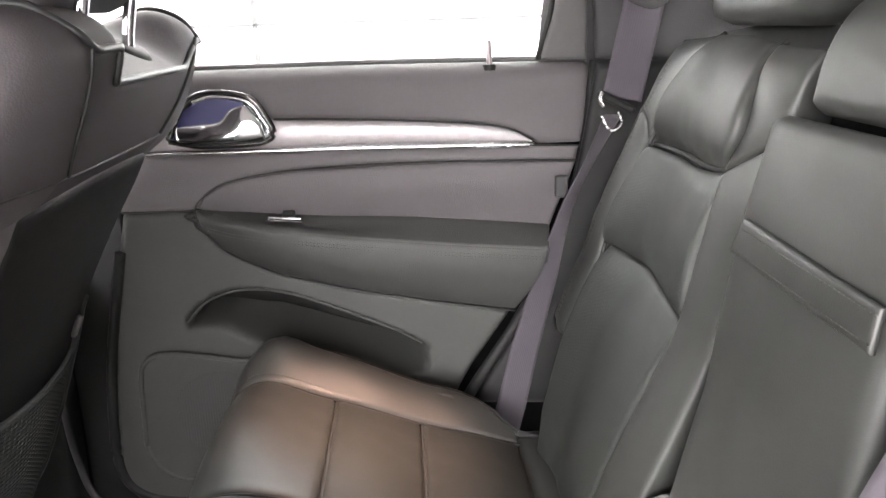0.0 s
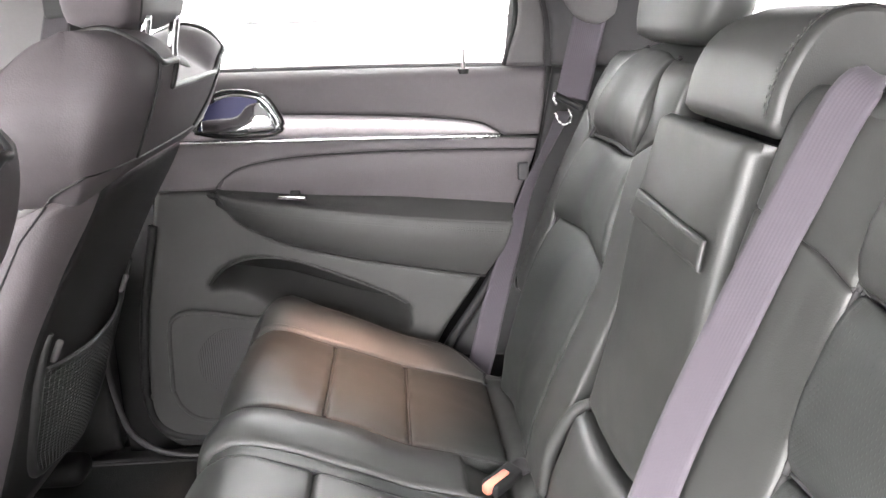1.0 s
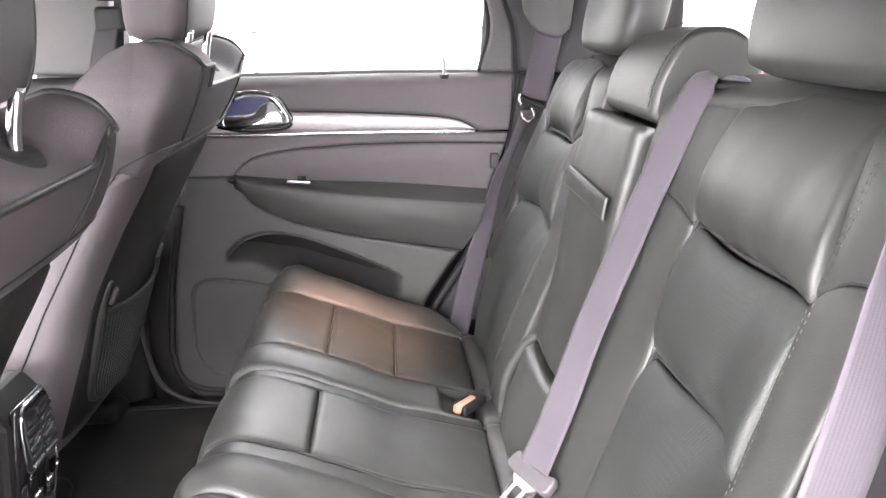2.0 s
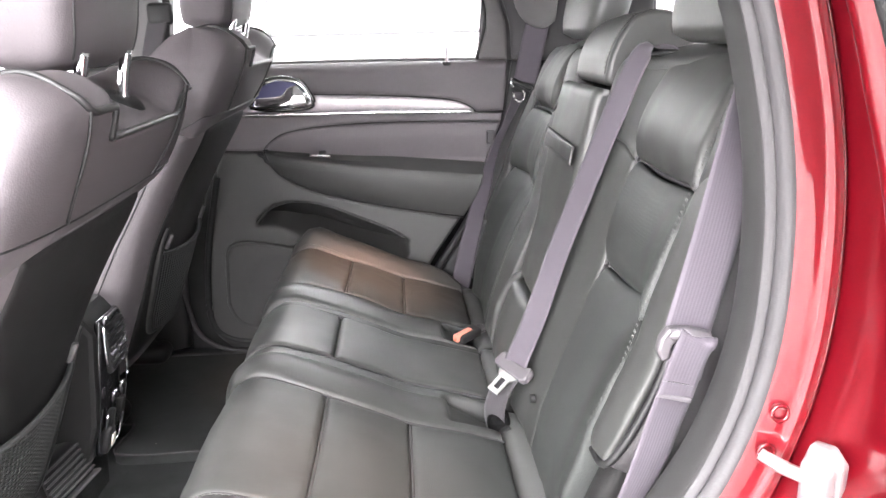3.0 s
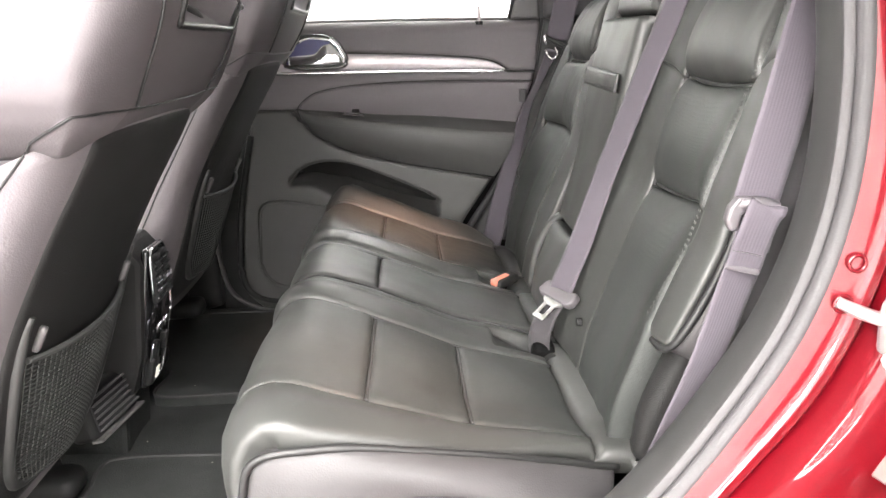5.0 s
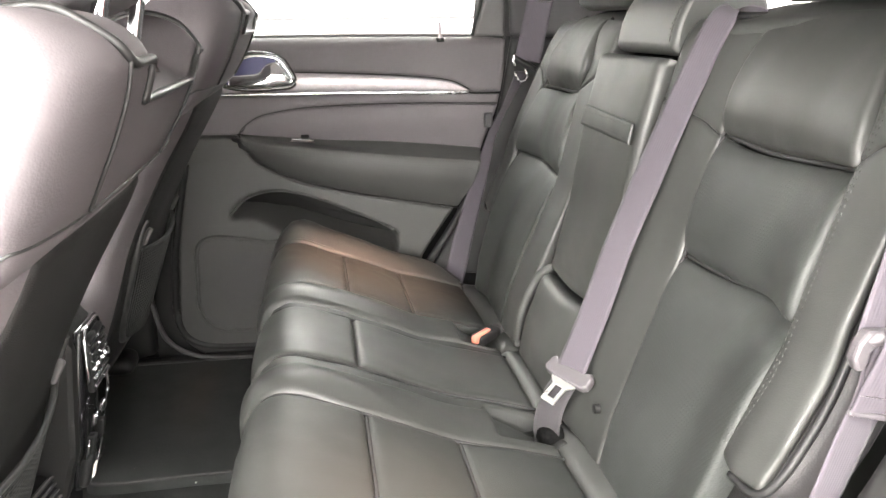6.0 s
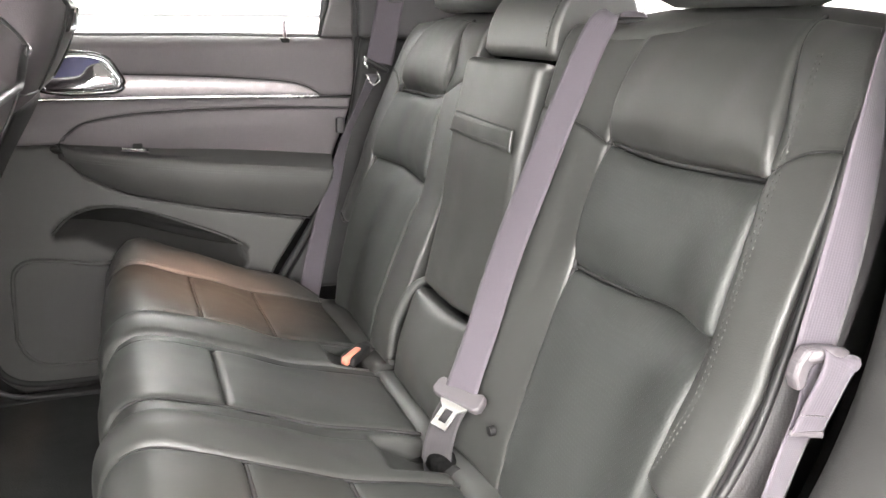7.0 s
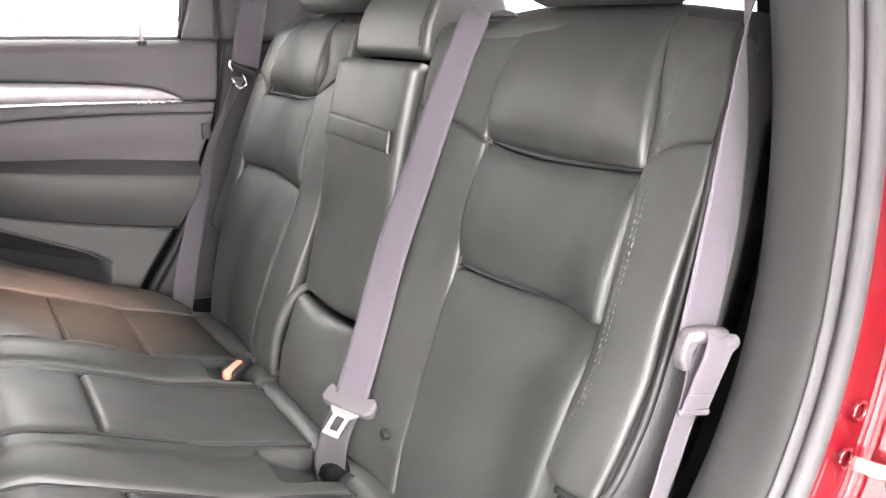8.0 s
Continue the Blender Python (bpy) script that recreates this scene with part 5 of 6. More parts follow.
def headrest(name, parent, x, y, z, half, height, thick, lean, material, posts=0.062, drop=0.07, square=3.4, back=0.0):
    """A padded head restraint whose underside is at z, on two chrome posts."""
    rings = []
    for t in np.linspace(0, 1, 18):
        w = (1 - abs(2 * t - 1) ** 4) ** 0.25
        sh = 0.82 + 0.18 * math.sin(math.pi * min(1, 0.15 + t))
        k = math.tan(radians(-lean)) * t * height
        rings.append(ring_box(x + k, y, z + t * height, max(0.004, thick / 2 * (0.35 + 0.65 * w)), max(0.01, half * sh * (0.78 + 0.22 * w)), square, 56))
    hr = loft(name, rings, material, parent)
    for s in (-1, 1):
        side_y = 0.80
        reach = (1 - side_y ** square) ** (1 / square)
        line = []
        for ring, t in zip(rings, np.linspace(0, 1, 18)):
            ring = np.array(ring)
            c = ring.mean(0)
            line.append((c[0] + (ring[:, 0].max() - c[0]) * reach, c[1] + s * side_y * (ring[:, 1].max() - c[1]), c[2]))
        tube("seam", line[1:-1], 0.0018, PIPING, hr, n=40)
    for s in (-1, 1):
        py = y + s * posts
        tube("post", [(x + back - 0.010, py, z - drop - 0.02), (x + back - 0.008, py, z - drop * 0.4), (x + back + 0.002, py, z + 0.02)], 0.0072, CHROME, hr, "chrome headrest post", sides=12)
    return hr


seatback(-1, "black leather rear backrest with stitched bolster beside the doorway")
seatback(1, "black leather rear backrest beside the closed door")

# folding middle backrest with pull strap and its own head pad
mb = thing("middle_backrest", (0.05, 0.04, 0.74), "black leather folding middle armrest with pull strap and head pad", "armrest")
MLIFT = lambda z: np.interp(z, [0.80, 0.95, 1.10, 1.29], [0.0, -0.002, 0.014, 0.028])
pad("armrest_panel", back_surf([(-0.092, 0.938), (0.02, 0.930), (0.128, 0.934)], [(0.128, 0.934), (0.138, 1.00), (0.143, 1.10), (0.144, 1.30)], [(-0.097, 1.30), (0.144, 1.30)], [(-0.092, 0.938), (-0.096, 1.12), (-0.097, 1.30)], MLIFT, 0.0),
    LEATHER, mb, BN, bulge=0.010, rnd=0.014, depth=0.05, nu=26, nv=34)
pad("lower_panel", back_surf([(-0.097, 0.775), (0.120, 0.775)], [(0.120, 0.775), (0.130, 0.928)], [(-0.097, 0.932), (0.02, 0.924), (0.130, 0.928)], [(-0.097, 0.775), (-0.097, 0.932)], 0.006, 0.0),
    LEATHER, mb, BN, bulge=0.014, rnd=0.014, depth=0.05, nu=22, nv=18)
pad("pull_strap", back_surf([(-0.094, 1.178), (0.118, 1.184)], [(0.118, 1.184), (0.106, 1.216)], [(-0.092, 1.208), (0.106, 1.216)], [(-0.094, 1.178), (-0.092, 1.208)], lambda z: MLIFT(z) + 0.0145, 0.0), LEATHER, mb, BN, bulge=0.001, rnd=0.002, depth=0.005, nu=20, nv=8, label="flat leather pull strap")
for zz in (1.204, 1.185):
    stitches("strap_stitching", [tuple(back_base(np.array(y), np.array(zz + 0.02 * (y + 0.1)), float(MLIFT(zz)) + 0.0172, 0.0)) for y in (-0.096, 0.0, 0.106)], mb, THREAD, 0.003, 0.003, 0.0004)
# near-black sheet that paints the shade beside the middle backrest
pad("armrest_gap_shade", back_surf([(-0.1035, 0.78), (0.19, 0.78)], [(0.19, 0.78), (0.19, 1.33)], [(-0.1035, 1.33), (0.19, 1.33)], [(-0.1035, 0.78), (-0.1035, 1.33)], -0.045, 0.0), VOID, mb, BN, bulge=0.0, rnd=0.004, depth=0.06, nu=10, nv=14)
hinge = [(0.120, 0.938, -0.022), (0.137, 0.926, -0.008), (0.149, 0.895, 0.001), (0.154, 0.85, 0.003), (0.153, 0.79, 0.0)]
tube("hinge_fold", [tuple(back_base(np.array(y), np.array(z), lf, 0.0)) for y, z, lf in hinge], [0.005, 0.010, 0.011, 0.010, 0.008], LEATHER, mb, "soft leather fold over the armrest hinge", n=40)
# head pad: rounded over the top
HP = [(0.093, 1.310), (0.100, 1.345), (0.116, 1.378), (0.140, 1.400), (0.172, 1.411), (0.212, 1.411), (0.244, 1.398), (0.266, 1.372), (0.270, 1.345), (0.24, 1.325), (0.18, 1.312), (0.128, 1.302), (0.104, 1.299)]
hpf = spline(HP + HP[:1])(np.linspace(0, 1, 61))[:-1]
hc = hpf.mean(0)


def head_ring(y, k):
    """One slice of the head pad; it is deeper at the far end."""
    deep = 1.0 + 0.22 * y / 0.10
    return [(0.093 + (hc[0] + (p[0] - hc[0]) * k - 0.093) * (deep if p[0] > 0.15 else 1 + (deep - 1) * ramp((p[0] - 0.10) / 0.06)), y, hc[1] + (p[1] - hc[1]) * k) for p in hpf]


rings = [head_ring(0.007 + 0.109 * t, 0.90 + 0.10 * math.sqrt(max(0.0, 1 - max(0.0, (abs(t) - 0.90) / 0.10) ** 2))) for t in list(np.linspace(-1, -0.9, 6)) + list(np.linspace(-0.7, 0.7, 8)) + list(np.linspace(0.9, 1, 6))]
loft("head_pad", rings, LEATHER, mb, "rounded leather head pad")
for d in (0.0, 0.007):
    stitches("head_pad_stitching", [(p[0] - 0.0015, p[1], p[2] + 0.0012) for p in head_ring(-0.0905 + d, 1.0)[2:30]], mb, THREAD, 0.004, 0.004, 0.0005)
tube("head_pad_seam", [(p[0] - 0.0005, p[1], p[2] + 0.0004) for p in head_ring(-0.087, 1.0)[1:32]], 0.0009, SEAM, mb, n=60)

# ---------------------------------------------------------------- seat belts
bl = thing("seat_belt", (0.056, -0.642, 0.86), "lavender-grey outboard seat belt hanging with a parked tongue", "seat belt", "rear seat belts")
ribbon("shoulder_webbing", [(0.150, -0.600, 1.50), (0.100, -0.616, 1.36), (0.080, -0.630, 1.27), (0.060, -0.640, 1.19), (0.040, -0.645, 1.118), (0.036, -0.645, 1.098)],
       [(0.05, 1, 0.0), (0.25, 0.95, 0.0), (0.75, 0.6, 0.1), (0.95, 0.25, 0.05), (1, 0.1, 0.0), (1, 0.1, 0)], 0.048, WEB, bl, "ribbed grey webbing")
ribbon("lap_webbing", [(0.036, -0.652, 1.094), (0.030, -0.654, 1.06), (0.018, -0.652, 1.02), (-0.001, -0.650, 0.957), (-0.038, -0.646, 0.87), (-0.066, -0.640, 0.80)],
       [(0.95, 0.20, -0.25), (0.92, 0.28, -0.30), (0.90, 0.32, -0.35), (0.88, 0.34, -0.38), (0.86, 0.36, -0.38), (0.84, 0.40, -0.38)], [0.040, 0.043, 0.043, 0.034, 0.026, 0.022], WEB, bl)
tube("webbing_loop", [(0.016, -0.656, 1.108), (0.032, -0.662, 1.110), (0.052, -0.658, 1.104)], 0.0065, BELTP, bl)
LP = [(0.006, 1.106), (0.014, 1.116), (0.034, 1.115), (0.054, 1.109), (0.056, 1.102), (0.046, 1.099), (0.026, 1.104), (0.018, 1.098), (0.016, 1.084), (0.008, 1.082), (0.003, 1.094)]
part("tongue_hook", prism(LP, 1, -0.662, -0.650, 0.003), BELTP, bl, "grey plastic tongue holder")
ribbon("folded_end", [(0.022, -0.662, 1.046), (0.027, -0.667, 1.072), (0.033, -0.671, 1.096), (0.039, -0.668, 1.107), (0.041, -0.660, 1.104), (0.037, -0.656, 1.085), (0.032, -0.655, 1.062)], [(1, 0.1, -0.25)] * 7, 0.036, WEB, bl, "folded and stitched webbing end", thick=0.0024)
stitches("webbing_stitching", [(0.008, -0.6675, 1.066), (0.024, -0.6685, 1.063), (0.041, -0.667, 1.058)], bl, PIPING_L, 0.003, 0.0015, 0.0005)
part("stitched_keeper", rounded_box((0.036, 0.0045, 0.006), 0.002, 2, Matrix.Translation((0.021, -0.6625, 1.046)) @ Euler((0, radians(14), 0)).to_matrix().to_4x4()), BELTP, bl)

bc = thing("seat_belt", (0.03, -0.17, 0.78), "lavender-grey centre seat belt crossing the backrest", "seat belt", "rear seat belts")
WD = [(0.45, -0.88, 0.0), (0.55, -0.82, 0.0), (0.62, -0.76, 0.0), (0.56, -0.82, 0.05), (0.52, -0.84, 0.1), (0.52, -0.82, 0.15), (0.56, -0.80, 0.2), (0.62, -0.76, 0.2), (0.66, -0.74, 0.15)]
ribbon("webbing", [(0.176, -0.194, 1.338), (0.152, -0.186, 1.357), (0.124, -0.176, 1.348), (0.084, -0.165, 1.25), (0.047, -0.157, 1.15), (0.010, -0.152, 1.05), (-0.025, -0.157, 0.95), (-0.052, -0.168, 0.892), (-0.062, -0.172, 0.870)],
       WD, [0.042, 0.040, 0.042, 0.047, 0.048, 0.048, 0.048], WEB, bc, "ribbed grey webbing", n=80)
ribbon("tail_webbing", [(-0.066, -0.168, 0.858), (-0.082, -0.172, 0.835), (-0.092, -0.176, 0.81), (-0.094, -0.172, 0.785), (-0.090, -0.164, 0.760), (-0.084, -0.155, 0.735)], [(0.66, -0.74, 0.1)] * 6, 0.042, WEB_SHADED, bc, "webbing tail, colour darkened as if in shade")
tz = Vector((-0.090, -0.183, 0.844)) - Vector((-0.063, -0.171, 0.866))
tz.normalize()
tx = Vector((0.66, -0.74, 0.1))
tx = (tx - tz * tx.dot(tz)).normalized()
ty = tz.cross(tx)
TM = Matrix.Translation((-0.064, -0.172, 0.866)) @ Matrix((tx, ty, tz)).transposed().to_4x4()
part("tongue_grip", prism([(-0.040, -0.012), (-0.034, -0.018), (-0.020, -0.012), (0.020, -0.012), (0.034, -0.018), (0.040, -0.012), (0.041, 0.004), (0.034, 0.010), (-0.034, 0.010), (-0.041, 0.004)], 1, -0.007, 0.007, 0.003), BELTP, bc, "grey plastic tongue grip", True).data.transform(TM)
part("tongue_shoulder", prism([(-0.024, 0.008), (0.024, 0.008), (0.020, 0.014), (0.0125, 0.020), (-0.0125, 0.020), (-0.020, 0.014)], 1, -0.002, 0.002, 0.0006), STEEL, bc, "bright steel latch plate").data.transform(TM)
for (w0, w1, l0, l1) in ((-0.0125, -0.007, 0.018, 0.046), (0.007, 0.0125, 0.018, 0.046), (-0.0125, 0.0125, 0.040, 0.048)):
    part("latch_bar", rounded_box((w1 - w0, 0.004, l1 - l0), 0.0012, 2, TM @ Matrix.Translation(((w0 + w1) / 2, 0, (l0 + l1) / 2))), STEEL, bc)
tube("stop_button", [tuple(back_base(np.array(-0.230), np.array(0.842), 0.004, 0.0)), tuple(back_base(np.array(-0.230), np.array(0.842), 0.012, 0.0))], 0.007, DARKP, bc, "black stop button")
part("belt_outlet", rounded_box((0.030, 0.070, 0.007), 0.003, 2, Matrix.Translation((0.160, -0.192, 1.353)) @ Euler((0, radians(-10), radians(38))).to_matrix().to_4x4()), DARKP, bc, "black belt outlet on the shoulder", True)

bf = thing("seat_belt", (0.02, 0.70, 0.80), "lavender-grey seat belt beside the closed door", "seat belt", "rear seat belts")
ribbon("shoulder_webbing", [(0.128, 0.672, 1.44), (0.110, 0.666, 1.36), (0.088, 0.662, 1.262)], [(1, -0.25, 0.2)] * 3, 0.058, WEB, bf, "ribbed grey webbing")
ribbon("lap_webbing", [(0.076, 0.664, 1.238), (0.048, 0.690, 1.165), (0.016, 0.704, 1.09), (-0.020, 0.712, 0.96), (-0.050, 0.714, 0.85), (-0.070, 0.712, 0.765), (-0.088, 0.705, 0.70)], [(0.9, 0.45, 0.2), (0.8, 0.7, 0.2), (0.8, 0.55, 0.2), (0.9, 0.35, 0.2), (0.95, 0.25, 0.2), (1, 0.2, 0.2), (1, 0.2, 0.2)], [0.040, 0.034, 0.036, 0.046, 0.050, 0.052, 0.052], WEB, bf)
part("tongue_hook", rounded_box((0.062, 0.014, 0.012), 0.005, 2, Matrix.Translation((0.078, 0.656, 1.258)) @ Euler((0, radians(28), radians(-12))).to_matrix().to_4x4()), DARKP, bf, "black tongue loop", True)
tube("wire_loop", [(0.056, 0.654, 1.274), (0.053, 0.652, 1.262), (0.058, 0.652, 1.252)], 0.0028, CHROME, bf)
BB = [(0.060, 1.238), (0.068, 1.222), (0.078, 1.216), (0.090, 1.226), (0.084, 1.244)]
tube("latch_plate", [(x - 0.004, 0.652, z) for x, z in BB], 0.0018, STEEL, bf, "bright steel latch plate")
pad("outlet_cover", coons([(0.060, 0.668, 1.44), (0.085, 0.655, 1.402), (0.128, 0.648, 1.386), (0.165, 0.650, 1.402)], [(0.165, 0.650, 1.402), (0.175, 0.60, 1.63)], [(0.02, 0.60, 1.63), (0.175, 0.60, 1.63)], [(0.060, 0.668, 1.44), (0.02, 0.60, 1.63)]), TRIM, bf, (0, -1, 0), bulge=0.012, rnd=0.014, depth=0.03, label="grey belt outlet cover")
part("anchor_sleeve", rounded_box((0.020, 0.012, 0.035), 0.004, 2, Matrix.Translation((0.006, 0.700, 1.125))), TRIM_D, bf)

# solid block, coloured as the darkness of the hole the tail enters
part("hole_shade_block", rounded_box((0.036, 0.046, 0.036), 0.012, 3, Matrix.Translation((-0.086, -0.164, 0.772))), VOID, bc, "near-black block standing in for the dark belt opening")


def buckle(at, turn, label):
    b = thing("belt_buckle", at, label, "belt buckle", "rear belt buckles")
    M = Matrix.Translation(at) @ Euler([radians(v) for v in turn]).to_matrix().to_4x4()
    part("housing", rounded_box((0.060, 0.030, 0.020), 0.006, 3, M), DARKP, b, "", True)
    part("release_button", rounded_box((0.048, 0.014, 0.016), 0.004, 2, M @ Matrix.Translation((-0.014, 0, 0.004))), BUTTON, b, "orange-red release button", True)
    if at[1] > 0:
        ribbon("strap", [tuple(M @ Vector((0.026, 0, 0))), tuple(M @ Vector((0.05, 0, -0.006))), tuple(M @ Vector((0.08, 0, -0.03)))], [(0, 1, 0)] * 3, 0.034, WEB_SHADED, b)
    return b


buckle((-0.104, 0.202, 0.784), (8, -5, 42), "black seat-belt buckle with an orange-red button")
buckle((-0.094, -0.190, 0.754), (0, -30, 15), "black centre buckle sunk beside the cushion")
# ---------------------------------------------------------------- front seats
YC = -0.369
SHELL_L_ROWS = [(0.690, -0.822, 0.200, 0.16), (0.698, -0.812, 0.225, 0.17), (0.72, -0.805, 0.238, 0.18), (0.85, -0.758, 0.245, 0.18), (0.96, -0.719, 0.246, 0.19), (1.07, -0.662, 0.246, 0.195), (1.15, -0.614, 0.250, 0.20), (1.198, -0.590, 0.256, 0.21)]




def seat_ring(z0, xb, w, d, shear, e=4.0, n=160):
    ring = []
    for x, y, _ in ring_box(xb - d / 2, YC, 0, d / 2, w, e, n):
        z = z0 + shear * (x - xb)
        ring.append([x, y, z])
    return ring


fs = thing("front_seat", (-0.85, YC, 0.56), "dark leather front seat seen from behind with net pocket", "car seat", "front seats")
dense = spline(SHELL_L_ROWS)(np.linspace(0, 1, 26))
shell = loft("back_shell", [seat_ring(z, xb, w, d, 0.42, 3.2) for z, xb, w, d in dense], FLANK_LIT, fs, "vinyl seat back sides, colour paled as if lit")


def bb(y, z0):
    """A point on the back of the shell, at a distance from its middle."""
    xb, w, d = [float(np.interp(z0, dense[:, 0], dense[:, k])) for k in (1, 2, 3)]
    dx = -d / 2 * (1 - (1 - (abs(y) / w) ** 3.2) ** (1 / 3.2))
    return (xb + dx + 0.004, YC + y, z0 + 0.42 * dx)


# board in the darker tone, painting the shade on the seat's back
ys, zb = np.linspace(-0.192, 0.192, 31), np.linspace(0.712, 1.185, 15)
pad("back_board", coons([bb(y, 0.712) for y in ys], [bb(0.192, z) for z in zb], [bb(y, 1.185) for y in ys], [bb(-0.192, z) for z in zb]), SHELL, fs, (1, 0, -0.4), bulge=0.002, rnd=0.010, depth=0.02, nu=40, nv=24, label="soft seat back panel, colour darkened as if in shade")
CB = np.array([(1.165, -0.624), (1.185, -0.598), (1.200, -0.582), (1.225, -0.566), (1.255, -0.549), (1.285, -0.535), (1.310, -0.525), (1.330, -0.521)])
CW = np.array([(1.165, 0.232), (1.180, 0.256), (1.200, 0.277), (1.225, 0.292), (1.255, 0.294), (1.285, 0.288), (1.310, 0.276), (1.330, 0.262), (1.365, 0.236)])
SHOULDER = [(-0.522, 1.322), (-0.531, 1.339), (-0.554, 1.354), (-0.585, 1.361), (-0.612, 1.355), (-0.646, 1.340), (-0.700, 1.284), (-0.74, 1.22), (-0.76, 1.165)]
SADDLE = [(-0.534, 1.288), (-0.545, 1.297), (-0.568, 1.312), (-0.600, 1.328), (-0.630, 1.338), (-0.662, 1.332), (-0.705, 1.284), (-0.74, 1.22), (-0.76, 1.165)]
CX = -0.600


def horn(y):
    """0 in the headrest saddle, 1 on the two shoulders; the inner shoulder rises gently."""
    return max(ramp((-0.116 - y) / 0.018), ramp((y - 0.122) / 0.105))


@functools.lru_cache(None)
def cover_section(y):
    """Profile of the shoulder cover in x and z at a distance from the seat's middle: up the back, over the top, down the front."""
    h = horn(y)
    over = [(a[0] * h + b[0] * (1 - h), a[1] * h + b[1] * (1 - h)) for a, b in zip(SHOULDER, SADDLE)]
    back = [(float(np.interp(z, CB[:, 0], CB[:, 1])), z) for z in np.linspace(1.165, over[0][1] - 0.006, 12)]
    return spline(back + over)(np.linspace(0, 1, 90))


def cover_point(t, k, out=0.0):
    """Surface of the cover: t from flank to flank (-1 to 1), k along the profile (0 to 1)."""
    y = t * 0.29
    p = cover_section(y)
    x, z = np.interp(k, np.linspace(0, 1, 90), p[:, 0]), np.interp(k, np.linspace(0, 1, 90), p[:, 1])
    e = (1 - min(1.0, abs(t)) ** 4) ** 0.25
    w = float(np.interp(z, CW[:, 0], CW[:, 1])) + 0.014 * max(0.0, t)
    d = x - CX
    return (x + out - (1 - e) * 0.5 * (d + math.hypot(d, 0.035)), YC + t * (w + out), z + out)


ts = np.sin(np.linspace(-math.pi / 2, math.pi / 2, 91))
ks = np.linspace(0, 1, 70)
body = [[cover_point(t, k) for k in ks] for t in ts]


def flank(ring, side):
    """Rings that close a flank smoothly, from the outer profile to its middle line."""
    out = []
    for f in np.linspace(0, 1, 9)[1:]:
        row = []
        for a, b in zip(ring, ring[::-1]):
            x, z = a[0] + (b[0] - a[0]) * 0.5 * f, a[2] + (b[2] - a[2]) * 0.5 * f
            w = float(np.interp(z, CW[:, 0], CW[:, 1])) + 0.014 * max(0.0, side) + 0.004 * math.sin(math.pi / 2 * f)
            row.append((x, YC + side * w, z))
        out.append(row)
    return out


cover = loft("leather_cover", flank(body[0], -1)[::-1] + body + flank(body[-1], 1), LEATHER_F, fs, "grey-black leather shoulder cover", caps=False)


def on_cover(z, y, out=0.002):
    """Back face of the cover at a height and a distance from the seat's middle."""
    w = float(np.interp(z, CW[:, 0], CW[:, 1]))
    e = (1 - min(1.0, abs(y) / w) ** 4) ** 0.25
    d = float(np.interp(z, CB[:, 0], CB[:, 1])) - CX
    return (CX + d + out - (1 - e) * 0.5 * (d + math.hypot(d, 0.035)), YC + y, z)


def crest(t):
    """Share of the profile at which the back turns into the top."""
    p = cover_section(t * 0.29)
    i = int(np.argmax(p[:, 1] > cover_top(t * 0.29)))
    return i / 89


def cover_top(y):
    h = horn(y)
    return 1.322 * h + 1.288 * (1 - h) - 0.003


for s in (-1, 1):
    tube("side_piping", [on_cover(zz, s * yy) for zz, yy in ((1.326, 0.184), (1.30, 0.182), (1.27, 0.178), (1.24, 0.171), (1.207, 0.152))], 0.0021, PIPING, fs, "black sewn side seam", n=40)
    tube("net_frame", [(bb(s * yy, zz)[0] + 0.002, YC + s * yy, zz) for zz, yy in ((0.985, 0.168), (0.965, 0.170), (0.90, 0.166), (0.82, 0.152), (0.775, 0.135), (0.752, 0.110), (0.744, 0.06), (0.742, 0.0))], [0.005, 0.0085, 0.0085, 0.0085, 0.008, 0.008], RIBP, fs, "raised pocket frame rib", n=40)
    part("clip", rounded_box((0.010, 0.011, 0.034), 0.004, 2, Matrix.Translation((bb(0.142, 0.955)[0] + 0.004, YC + s * 0.142, 0.950)) @ Euler((0, radians(28), 0)).to_matrix().to_4x4()), SHELL_L, fs, "pale net clip", True)
    loft("post_guide", [[(-0.576 + 0.021 * g * math.cos(b) - 0.5 * h, YC - 0.005 + s * 0.076 + 0.032 * g * math.sin(b), 1.316 - 0.008 * g * math.cos(b) + h) for b in np.linspace(0, 2 * math.pi, 28, endpoint=False)]
                        for g, h in ((1.0, -0.012), (1.02, 0.001), (0.95, 0.005), (0.6, 0.007), (0.1, 0.007))], DARKP, fs, "black oval post guide")
edge_k = crest(-0.62)
line = [cover_point(-0.80, k, 0.001) for k in np.linspace(0.80, edge_k + 0.10, 9)] + [cover_point(-0.74, edge_k + 0.03, 0.001), cover_point(-0.66, edge_k, 0.001), cover_point(-0.55, edge_k, 0.001)]
line += [cover_point(t, crest(t), 0.001) for t in (-0.47, -0.455, -0.44, -0.425, -0.41, -0.395, -0.36, -0.2, 0.0, 0.2, 0.40, 0.5, 0.6, 0.7, 0.76)]
line += [cover_point(0.82, k, 0.001) for k in np.linspace(crest(0.8) + 0.06, 0.80, 9)]
tube("cover_piping", line, 0.0042, PIPING, fs, "black leather piping round the shoulder cover", n=260)
